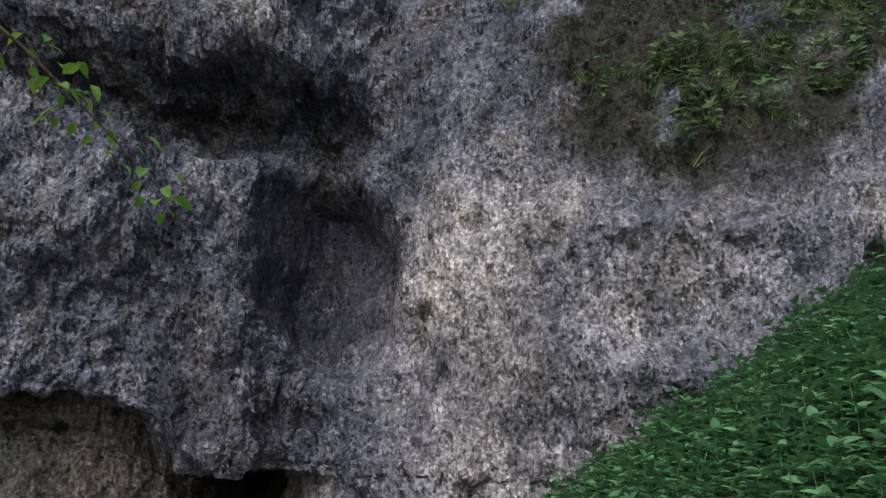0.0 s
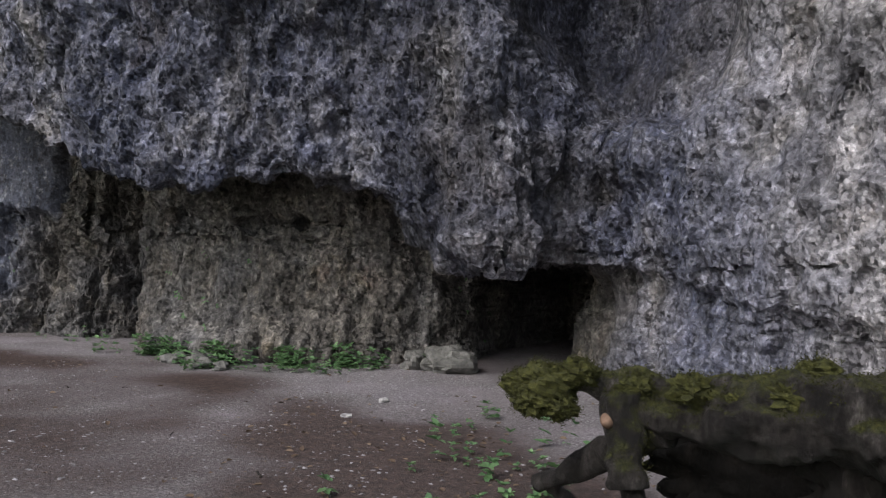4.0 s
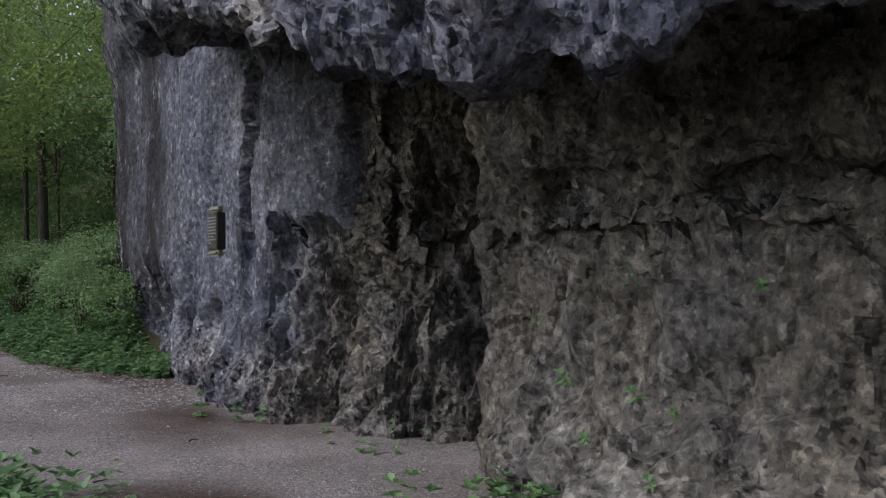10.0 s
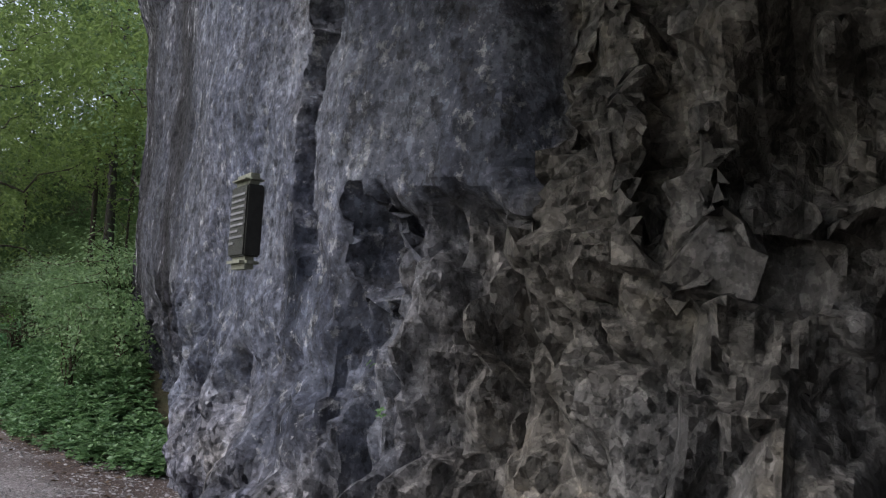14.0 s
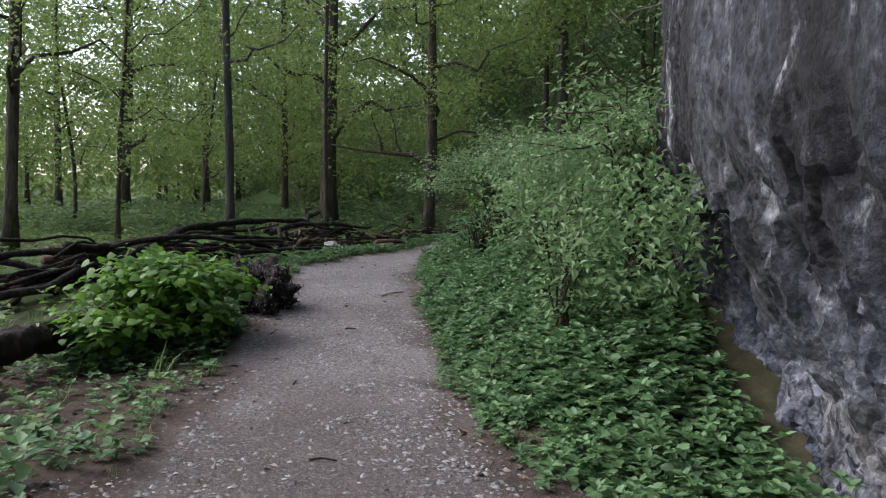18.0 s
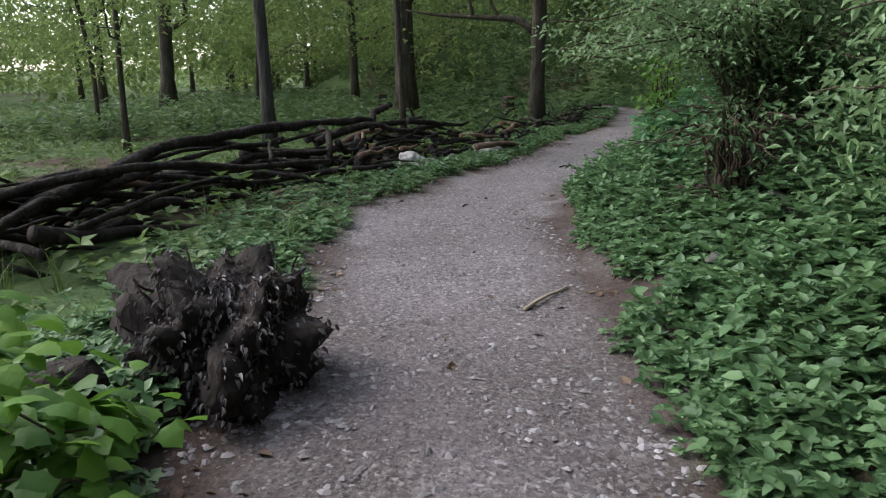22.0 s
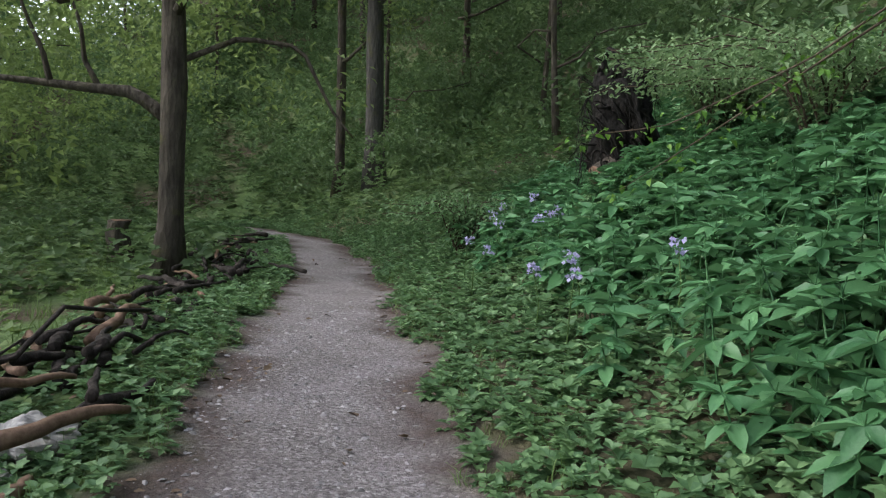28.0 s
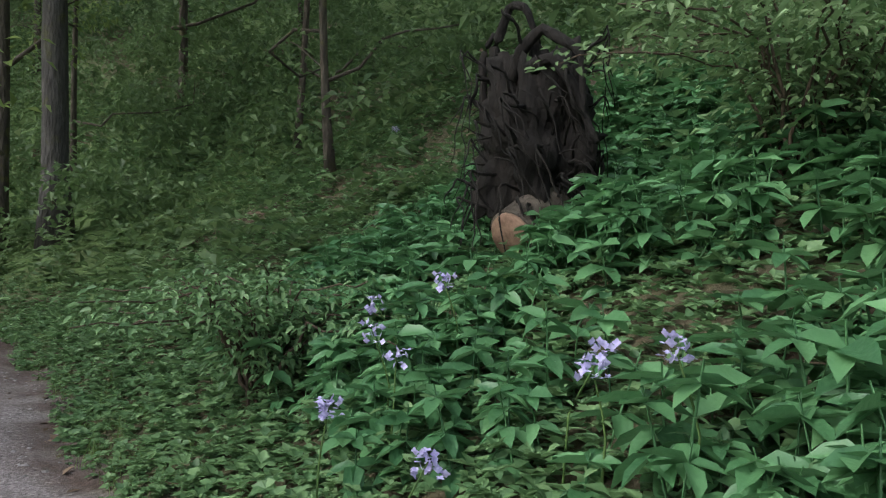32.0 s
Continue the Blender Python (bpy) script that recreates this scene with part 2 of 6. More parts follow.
    def done(self, colour, rough=0.9, height=None, depth=0.02, strength=1.0, metal=0.0):
        self.feed(self.b.inputs["Base Color"], colour)
        self.feed(self.b.inputs["Roughness"], rough)
        self.b.inputs["Metallic"].default_value = metal
        self.b.inputs["Specular IOR Level"].default_value = 0.3
        if height is not None:
            bump = self.t.nodes.new("ShaderNodeBump")
            bump.inputs["Distance"].default_value, bump.inputs["Strength"].default_value = depth, strength
            self.link(height, bump.inputs["Height"])
            self.link(bump.outputs[0], self.b.inputs["Normal"])
        return self.m


def rock_material(name):
    n = Nodes(name)
    shelter, wash, pale, stain_shade = (n.attribute(k) for k in ("sheltered", "washed", "bleached", "stained"))
    rough = n.ramp(n.sum((wash, 1.0), (shelter, 0.4)), (0.0, 1.0), (1.0, 0.2))

    def times(c, shade, amount=1.0):
        return n.mix(amount, c, shade, "MULTIPLY")

    # open rock: blue grey with warm and dark patches, and pale scratched veins
    grey = n.ramp(n.noise(0.75, 7, (1, 1, 0.7), 0.62), (0.33, (0.054, 0.060, 0.095)), (0.45, (0.118, 0.124, 0.175)), (0.55, (0.188, 0.188, 0.236)), (0.66, (0.27, 0.255, 0.26)))
    grey = n.mix(n.ramp(n.noise(0.38, 5), (0.52, 0.0), (0.68, 0.6)), grey, (0.19, 0.165, 0.14))
    vein = n.ramp(n.noise(2.4, 5, (1, 1, 0.6), 0.66), (0.47, 0.0), (0.497, 0.45), (0.503, 0.45), (0.53, 0.0))
    grey = n.mix(vein, grey, (0.30, 0.302, 0.34))
    # sheltered wall: buff and grey, yellower in places
    tan = n.ramp(n.noise(1.1, 7, None, 0.62), (0.32, (0.085, 0.077, 0.069)), (0.46, (0.148, 0.134, 0.12)), (0.58, (0.205, 0.184, 0.162)), (0.74, (0.26, 0.214, 0.15)))
    tan = n.mix(n.ramp(n.noise(0.6, 5), (0.45, 0.0), (0.62, 0.7)), tan, n.ramp(n.noise(2.5, 6), (0.38, (0.115, 0.112, 0.118)), (0.60, (0.215, 0.208, 0.212))))
    tan = n.mix(n.ramp(n.noise(2.1, 6, (1, 1, 0.5), 0.7), (0.58, 0.0), (0.66, 0.55)), tan, (0.225, 0.205, 0.18))
    c = n.mix(shelter, grey, tan)
    # weathered white face
    chalk = n.ramp(n.noise(1.5, 8, (1, 1, 0.55), 0.72), (0.34, (0.20, 0.186, 0.195)), (0.43, (0.345, 0.323, 0.332)), (0.55, (0.56, 0.525, 0.525)), (0.72, (0.42, 0.34, 0.26)))
    c = n.mix(pale, c, chalk)
    # run-off streaks, rust and algae
    c = n.mix(n.mix(1.0, n.ramp(n.noise(1.0, 6, (2.0, 2.0, 0.16), 0.7), (0.55, 0.0), (0.68, 0.6)), n.ramp(pale, (0.0, 1.0), (1.0, 0.25)), "MULTIPLY"), c, (0.03, 0.03, 0.034))
    c = n.mix(n.ramp(n.noise(0.9, 5, (1.3, 1.3, 0.6)), (0.62, 0.0), (0.75, 0.4)), c, (0.13, 0.085, 0.05))
    c = n.mix(n.ramp(n.noise(1.3, 7), (0.62, 0.0), (0.74, 0.4)), c, (0.04, 0.045, 0.02))
    # washed wall: flat blue grey with mottles and pale lime runs
    drip = n.ramp(n.noise(1.7, 8, (1, 1, 0.6), 0.68), (0.38, (0.047, 0.052, 0.078)), (0.44, (0.082, 0.09, 0.129)), (0.53, (0.118, 0.129, 0.176)), (0.60, (0.178, 0.19, 0.24)))
    drip = n.mix(n.ramp(n.noise(2.2, 6, (1.6, 1.6, 0.4), 0.68), (0.60, 0.0), (0.70, 0.4)), drip, (0.27, 0.272, 0.29))
    drip = n.mix(n.ramp(n.noise(7.0, 6, None, 0.7), (0.575, 0.0), (0.61, 0.6)), drip, (0.38, 0.38, 0.40))
    drip = n.mix(n.ramp(n.noise(5.0, 7, (1, 1, 0.7), 0.7), (0.40, 0.8), (0.445, 0.0)), drip, (0.035, 0.036, 0.05))
    c = n.mix(wash, c, drip)
    # dark stains, and overhang shade put into the rock colour
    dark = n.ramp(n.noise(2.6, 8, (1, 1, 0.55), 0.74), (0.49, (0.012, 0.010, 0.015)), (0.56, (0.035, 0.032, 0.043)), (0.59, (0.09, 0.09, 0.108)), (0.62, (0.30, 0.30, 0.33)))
    c = n.mix(stain_shade, c, dark)
    c = n.mix(n.attribute("earthy"), c, n.ramp(n.noise(2.2, 8, None, 0.75), (0.35, (0.012, 0.012, 0.008)), (0.52, (0.04, 0.036, 0.022)), (0.60, (0.035, 0.045, 0.014)), (0.68, (0.25, 0.24, 0.23))))
    c = n.mix(n.attribute("painted"), c, (0.16, 0.045, 0.04))
    big, tone = n.facet(2.6, (1, 1, 0.6))
    small, speck = n.facet(8.0, (1, 1, 0.6))
    tiny, dust = n.facet(24.0, (1, 1, 0.8))
    c = times(c, n.ramp(tone, (0.0, 0.86), (1.0, 1.14)), rough)
    c = times(c, n.ramp(speck, (0.0, 0.78), (0.7, 1.0), (1.0, 1.34)), rough)
    c = times(c, n.ramp(dust, (0.0, 0.72), (1.0, 1.3)), rough)
    c = times(c, n.ramp(n.noise(11.0, 6, None, 0.66), (0.40, 0.5), (0.45, 0.92), (0.55, 1.06), (0.59, 1.65)))
    c = times(c, n.ramp(n.noise(1.4, 5, (1, 1, 0.6), 0.6), (0.36, 0.52), (0.5, 0.66), (0.64, 0.84)))
    blocks = n.mix(1.0, n.sum((big, 0.6), (small, 0.85), (tiny, 0.45)), rough, "MULTIPLY")
    h = n.sum((blocks, 1.0), (n.noise(10, 7, None, 0.66), 0.5))
    return n.done(c, 0.86, h, 0.10, 1.0)


def ground_material():
    n = Nodes("ground_surface")
    gravel = n.ramp(n.noise(30, 8, None, 0.8), (0.36, (0.112, 0.096, 0.103)), (0.50, (0.218, 0.19, 0.202)), (0.66, (0.395, 0.352, 0.372)))
    gravel = n.mix(1.0, gravel, n.ramp(n.noise(0.9, 5, None, 0.6), (0.34, 0.85), (0.5, 1.1), (0.66, 1.35)), "MULTIPLY")
    gravel = n.mix(n.ramp(n.noise(0.55, 6), (0.42, 0.0), (0.66, 0.55)), gravel, n.ramp(n.noise(22, 8, None, 0.85), (0.35, (0.05, 0.04, 0.037)), (0.52, (0.125, 0.105, 0.095)), (0.68, (0.28, 0.25, 0.235))))
    chips = n.ramp(n.cells(58, "F1", None, "Color"), (0.1, (0.05, 0.043, 0.043)), (0.5, (0.17, 0.153, 0.153)), (0.8, (0.32, 0.297, 0.297)), (0.95, (0.6, 0.575, 0.565)))
    gravel = n.mix(n.ramp(n.noise(1.6, 5, None, 0.7), (0.36, 0.25), (0.62, 0.75)), gravel, chips)
    soil = n.ramp(n.noise(6, 8, None, 0.75), (0.3, (0.035, 0.024, 0.018)), (0.55, (0.085, 0.058, 0.042)), (0.75, (0.17, 0.12, 0.085)))
    green = n.ramp(n.noise(9, 6, None, 0.7), (0.32, (0.038, 0.06, 0.022)), (0.55, (0.078, 0.13, 0.04)), (0.75, (0.12, 0.185, 0.058)))
    c = n.mix(n.attribute("green"), soil, green)
    c = n.mix(n.attribute("gravel"), c, gravel)
    # old leaves, and shade put into the ground under the path bush
    c = n.mix(n.attribute("litter"), c, n.ramp(n.noise(14, 6, None, 0.8), (0.35, (0.026, 0.0165, 0.014)), (0.58, (0.075, 0.048, 0.04)), (0.72, (0.17, 0.12, 0.10)), (0.82, (0.34, 0.29, 0.26))))
    h = n.sum((n.cells(38), 0.35), (n.noise(13, 8, None, 0.78), 1.4), (n.noise(90, 3), 0.4))
    return n.done(c, 0.95, h, 0.022, 1.0)


def leaf_material(name, dark, mid, light, gloss=0.5, through=0.3):
    n = Nodes(name)
    c = n.ramp(n.island(), (0.0, dark), (0.5, mid), (1.0, light))
    c = n.mix(n.ramp(n.noise(1.2, 3), (0.35, 0.0), (0.65, 0.45)), c, tuple(0.62 * v for v in mid))
    c = n.mix(n.ramp(n.noise(60, 4), (0.4, 0.0), (0.7, 0.25)), c, light)
    n.done(c, gloss, n.noise(45, 3), 0.006, 0.5)
    n.b.inputs["Specular IOR Level"].default_value = 0.4
    t = n.t.nodes.new("ShaderNodeBsdfTranslucent")
    n.feed(t.inputs["Color"], n.mix(0.5, c, light))
    m = n.t.nodes.new("ShaderNodeMixShader")
    m.inputs[0].default_value = through
    n.link(n.b.outputs[0], m.inputs[1])
    n.link(t.outputs[0], m.inputs[2])
    n.link(m.outputs[0], n.out.inputs["Surface"])
    return n.m


def bark_material(name, dark, mid, light, moss=0.0, scale=7.0):
    n = Nodes(name)
    c = n.ramp(n.noise(scale, 7, (1, 1, 0.3), 0.75), (0.3, dark), (0.52, mid), (0.75, light))
    if moss:
        c = n.mix(n.ramp(n.noise(2.2, 6), (0.62 - moss, 0.0), (0.78 - moss, 0.9)), c, n.ramp(n.noise(40, 4), (0.35, (0.04, 0.045, 0.012)), (0.7, (0.13, 0.125, 0.03))))
    h = n.sum((n.cells(scale * 2.2, "F1", (1, 1, 0.25)), 1.0), (n.noise(scale * 5, 6, (1, 1, 0.4)), 0.7))
    return n.done(c, 0.93, h, 0.03, 0.9)


def plain_material(name, colour, light, rough=0.7, scale=8.0, depth=0.006):
    n = Nodes(name)
    c = n.ramp(n.noise(scale, 6, None, 0.7), (0.3, colour), (0.72, light))
    return n.done(c, rough, n.noise(scale * 5, 4), depth, 0.7)


ROCK = rock_material("weathered_limestone")
GROUND = ground_material()
HERB = leaf_material("herb_leaves", (0.040, 0.098, 0.040), (0.094, 0.186, 0.075), (0.185, 0.305, 0.135), 0.52)
BROAD = leaf_material("broad_leaves", (0.030, 0.10, 0.042), (0.068, 0.182, 0.074), (0.135, 0.292, 0.126), 0.43)
PALE = leaf_material("pale_shrub_leaves", (0.062, 0.125, 0.048), (0.135, 0.235, 0.098), (0.27, 0.385, 0.19), 0.45, 0.35)
LIME = leaf_material("young_leaves", (0.042, 0.12, 0.018), (0.085, 0.20, 0.026), (0.16, 0.30, 0.045), 0.5, 0.4)
CANOPY = leaf_material("canopy_leaves", (0.078, 0.118, 0.036), (0.145, 0.215, 0.066), (0.24, 0.325, 0.11), 0.6, 0.5)
# darker leaf copy: the dimness of the wood is put into its colour
SHADE = leaf_material("shaded_leaves", (0.036, 0.075, 0.03), (0.082, 0.145, 0.055), (0.155, 0.235, 0.098), 0.6, 0.4)
GRASS = leaf_material("grass_blades", (0.055, 0.105, 0.028), (0.10, 0.172, 0.046), (0.165, 0.24, 0.078), 0.6, 0.3)
GREYBARK = bark_material("smooth_grey_bark", (0.028, 0.026, 0.025), (0.062, 0.057, 0.054), (0.115, 0.107, 0.10), 0.03)
BARK = bark_material("grey_brown_bark", (0.022, 0.018, 0.014), (0.06, 0.05, 0.04), (0.12, 0.10, 0.08), 0.05)
DEADWOOD = bark_material("wet_dead_wood", (0.007, 0.0055, 0.005), (0.024, 0.018, 0.0155), (0.08, 0.064, 0.056))


def mossy_material(name, bare):
    """Rotten wood with moss on the parts that face the sky."""
    n = Nodes(name)
    wood = n.ramp(n.noise(6.0, 8, (1, 1, 0.4), 0.78), (0.34, (0.006, 0.005, 0.0045)), (0.47, (0.02, 0.016, 0.0145)), (0.58, (0.06, 0.051, 0.047)), (0.70, (0.20, 0.178, 0.165)))
    moss = n.ramp(n.noise(26, 6, None, 0.7), (0.35, (0.018, 0.021, 0.006)), (0.55, (0.075, 0.076, 0.018)), (0.72, (0.15, 0.145, 0.036)))
    split = n.t.nodes.new("ShaderNodeSeparateXYZ")
    n.link(n.t.nodes.new("ShaderNodeNewGeometry").outputs["Normal"], split.inputs[0])
    where = n.ramp(n.sum((split.outputs[2], 0.30), (n.noise(2.6, 7, None, 0.7), 1.0)), (bare, 0.0), (bare + 0.14, 0.95))
    c = n.mix(where, wood, moss)
    h = n.sum((n.cells(13.0, "F1", (1, 1, 0.4)), 0.8), (n.noise(30, 8, None, 0.8), 1.2), (n.noise(8, 6), 1.0))
    return n.done(c, n.mix(where, (0.55, 0.55, 0.55), (0.95, 0.95, 0.95)), h, 0.06, 1.0)


MOSSY = mossy_material("mossy_dead_wood", 0.62)
DARKWOOD = mossy_material("dark_root_wood", 0.80)
ROOTWOOD = bark_material("near_black_wood", (0.003, 0.0025, 0.0022), (0.008, 0.0064, 0.0054), (0.028, 0.022, 0.019))
MOSS = plain_material("moss_cushions", (0.014, 0.016, 0.005), (0.085, 0.083, 0.02), 0.95, 30.0, 0.02)
CUTWOOD = plain_material("fresh_broken_wood", (0.08, 0.046, 0.03), (0.235, 0.15, 0.105), 0.85, 14.0)
STONE = plain_material("pale_stone", (0.22, 0.205, 0.20), (0.50, 0.48, 0.47), 0.9, 12.0, 0.012)
TWIG = bark_material("twig_bark", (0.03, 0.022, 0.016), (0.07, 0.05, 0.035), (0.14, 0.11, 0.08))
STEM = plain_material("green_stems", (0.03, 0.07, 0.015), (0.07, 0.12, 0.03), 0.7)
PETAL = leaf_material("lilac_petals", (0.36, 0.32, 0.60), (0.47, 0.43, 0.70), (0.62, 0.58, 0.82), 0.6, 0.3)
LITTER = leaf_material("dead_leaves", (0.05, 0.03, 0.02), (0.11, 0.07, 0.045), (0.21, 0.15, 0.10), 0.85, 0.05)
BOULDER = plain_material("weathered_boulder", (0.055, 0.055, 0.05), (0.21, 0.20, 0.185), 0.9, 7.0, 0.03)

# ---- the lie of the land ----
WAY = np.array([(0, -14), (0, -4), (0, 2), (-0.8, 6), (-3.6, 10.2), (-7.2, 12.6), (-10.8, 14.6), (-14.5, 15.45), (-18.8, 15.7), (-24, 15.72), (-30.8, 15.95), (-35.8, 18.05), (-43.6, 20.95), (-50, 22.6), (-54, 22.2), (-57.5, 20.3)], float)
FOOT = np.array([(-14, 24), (-20.3, 17.6), (-22, 16.95), (-27, 16.75), (-31.2, 16.95), (-36, 18.85), (-43.4, 21.65), (-50, 23.4), (-56, 22.8), (-62, 19.5), (-69, 13), (-80, 7), (-130, 0), (-300, -14)], float)


def along(line, x, y):
    """Distance to a line of points, which side (plus: its right as one walks along it), and the nearest place."""
    best, side = np.full(np.shape(x), 1e9), np.zeros(np.shape(x))
    for (ax, ay), (bx, by) in zip(line[:-1], line[1:]):
        dx, dy = bx - ax, by - ay
        s = np.clip(((x - ax) * dx + (y - ay) * dy) / (dx * dx + dy * dy), 0, 1)
        ox, oy = x - ax - s * dx, y - ay - s * dy
        d = np.hypot(ox, oy)
        near = d < best
        side = np.where(near, np.sign(oy * dx - ox * dy), side)
        best = np.where(near, d, best)
    return best, -side


def flat_noise(x, y, scale, seed, octaves=3):
    return fractal(np.stack((np.ravel(x) * scale, np.ravel(y) * scale, np.zeros(np.size(x))), 1), octaves, seed).reshape(np.shape(x))


def gravel_at(x, y):
    """How much of the ground is trodden gravel."""
    d, side = along(WAY, x, y)
    half = np.interp(x, [-58, -54, -44, -36, -30, -27, -24, -20, -17, -12, -6], [-0.5, 0.55, 0.66, 0.74, 1.05, 1.1, 0.95, 1.2, 1.25, 1.4, 1.6])
    edge = half - d + 0.16 * flat_noise(x, y, 1.3, 5)
    path = smooth(-0.08, 0.12, edge)
    yard = smooth(0.0, 0.5, np.minimum.reduce((x + 21.5, -0.25 - x + 0.2 * (y - 6), y - np.interp(x, [-20, -12, -8, -4, 0], [14.3, 13.0, 10.8, 6.5, 3.0]))) + 0.4 * flat_noise(x, y, 0.8, 9))
    return np.maximum(path, yard)


def leaf_patch(x, y):
    """The dark drift of old leaves between the yard and the dead trunk."""
    u, v = (x + 3.2 - y + 11.1) / 5.4, (x + 3.2 + y - 11.1) / 2.1
    return np.clip(smooth(0.2, 0.6, np.exp(-u * u - v * v) * (1.0 + 0.35 * flat_noise(x, y, 0.9, 27))) + 0.9 * np.exp(-((x + 0.5) / 1.3) ** 2 - ((y - 8.4) / 1.3) ** 2), 0, 0.92)


def border(x, y):
    """The strip of leaf litter along both edges of the path."""
    g = gravel_at(x, y)
    d, side = along(WAY, x, y)
    strip = smooth(0.02, 0.2, g) * smooth(1.0, 0.7, g)
    inner = smooth(-0.55, -0.1, d - np.interp(x, [-58, -54, -44, -36, -30, -27, -24, -20], [0.4, 0.55, 0.66, 0.74, 1.05, 1.1, 0.95, 1.2])) * g * smooth(-17, -19, x) * smooth(-0.1, 0.5, flat_noise(x, y, 1.1, 29) + np.where(side > 0, 0.35, 0.05))
    return np.clip(strip * smooth(-14, -17, x) + inner, 0, 1)


def ground_z(x, y):
    x, y = np.asarray(x, float), np.asarray(y, float)
    base = np.interp(x, [-60, -43, -35, -28, -24, -19, -15, -5, 0], [-0.02, -0.04, 0.02, -0.08, -0.28, -0.27, -0.38, -0.13, 0.0])
    d, side = along(FOOT, x, y)
    d = np.where(side > 0, d, 0) * smooth(-20.5, -23.5, x)
    hill = 0.50 * np.minimum(d, 4) + 0.72 * np.clip(d - 4, 0, 34) + 0.1 * np.clip(d - 38, 0, 100)
    slope = np.clip(x - 0.45 - 0.10 * np.clip(11 - y, -2, 20), 0, None)
    right = 0.85 * np.minimum(slope, 9) + 0.35 * np.clip(slope - 9, 0, 30)
    right = right * smooth(-16, -6, y)
    lump = 0.05 * flat_noise(x, y, 0.45, 3) + 0.015 * flat_noise(x, y, 3.0, 4, 2)
    far = np.hypot(x + 20, y - 10)
    return base + hill + right + lump * (1 - 0.7 * gravel_at(x, y)) * (1 + np.clip(d, 0, 5) * 0.7 + np.minimum(slope, 3) * 0.5) - 0.25 * smooth(1.2, 4.5, np.where(along(WAY, x, y)[1] < 0, along(WAY, x, y)[0], 0)) * smooth(-19, -23, x) + 3.0 * smooth(90, 260, far)


def stretchy(lo, hi, step, reach):
    inner, outer, d = np.arange(lo, hi, step), [], step
    while sum(outer) < reach:
        d *= 1.22
        outer.append(d)
    o = np.cumsum(outer)
    return np.concatenate((lo - o[::-1], inner, inner[-1] + o))


def build_ground():
    xs, ys = stretchy(-58.0, 9.0, 0.24, 900), stretchy(0.0, 28.0, 0.24, 900)
    gx, gy = np.meshgrid(xs, ys)
    gz = ground_z(gx, gy)
    me = mesh_of("ground", np.stack((gx, gy, gz), -1).reshape(-1, 3), grid_faces(len(ys), len(xs)), True)
    gravel = gravel_at(gx, gy)
    d, side = along(WAY, gx, gy)
    litter = 0.5 * smooth(0.25, 0.7, flat_noise(gx, gy, 0.7, 21) * 0.5 + 0.5) * smooth(2.4, 0.9, d) * smooth(-31, -24, gx) + (0.25 + 0.45 * smooth(-4, -8, gx)) * smooth(-0.35, 0.6, flat_noise(gx, gy, 0.55, 25)) * smooth(-18.5, -15, gx)
    litter = np.maximum(litter, leaf_patch(gx, gy))
    litter = np.maximum(litter, 0.9 * np.where(side < 0, 1, 0) * smooth(-28, -26, gx) * smooth(-17.5, -19.5, gx) * smooth(1.3, 1.7, d) * smooth(4.5, 3.0, d))
    litter = np.maximum(litter, 0.9 * border(gx, gy))
    # Darkened like old leaves under the path bush, in place of its shade.
    litter = np.maximum(litter, smooth(0.9, 0.5, np.hypot((gx + 29.1) / 1.6, gy - 17.85)))
    green = smooth(-0.9, -0.1, flat_noise(gx, gy, 0.5, 31)) * (1 - gravel) * np.where((side > 0) & (gx > -47) & (along(FOOT, gx, gy)[0] < 8) , 0.25, np.where((gx > -27) & (d < 3.5), 0.12, np.where(gx > -22, 0.6, 1.0)))
    for name, values in (("gravel", gravel), ("green", green), ("litter", litter)):
        me.attributes.new(name, "FLOAT", "POINT").data.foreach_set("value", np.clip(values, 0, 1).ravel().astype(np.float32))
    whole("ground", me, GROUND, "gravel path and dark woodland soil between herbs", "ground", kind="structure")


# ---- the cliff: a recessed lower wall under a heavy overhang ----
LOW = ([-27, -26, -25.4, -24.9, -24.4, -23.7, -22.2, -20.5, -18.7, -17.5, -16, -15, -14.2, -13.4, -12.6, -12.1, -11.8, -11.3, -10.5, -9.5, -8.5, -7.5, -6.6, -5.9, -5.5, -5.1, -3.95, -3.6, -3, -2, -1, 0.5, 2.8, 5, 9, 20],
       [40, 32, 25, 21.0, 19.1, 18.35, 18.05, 17.85, 17.55, 17.6, 17.45, 17.6, 17.8, 17.55, 17.9, 18.1, 17.9, 16.95, 16.65, 16.4, 16.45, 16.8, 17.2, 17.7, 18.6, 23.6, 23.4, 18.0, 17.0, 16.1, 15.0, 13.9, 13.2, 12.6, 11.6, 10])
HIGH = ([-27, -26, -25.4, -24.9, -24.4, -23.7, -22.2, -20.5, -18.5, -17.2, -16.3, -15.2, -13.8, -11, -9, -8, -6.5, -5.5, -4.35, -4.05, -3.6, -3.0, -1.5, -0.4, 0.5, 1.6, 3, 5, 9, 20],
        [40, 32, 25, 21.0, 19.0, 18.15, 17.8, 17.55, 17.3, 16.9, 16.0, 15.3, 14.95, 14.7, 14.9, 15.1, 15.6, 15.45, 15.3, 15.5, 16.45, 16.5, 15.4, 14.1, 13.8, 13.25, 12.9, 12.4, 11.4, 10])
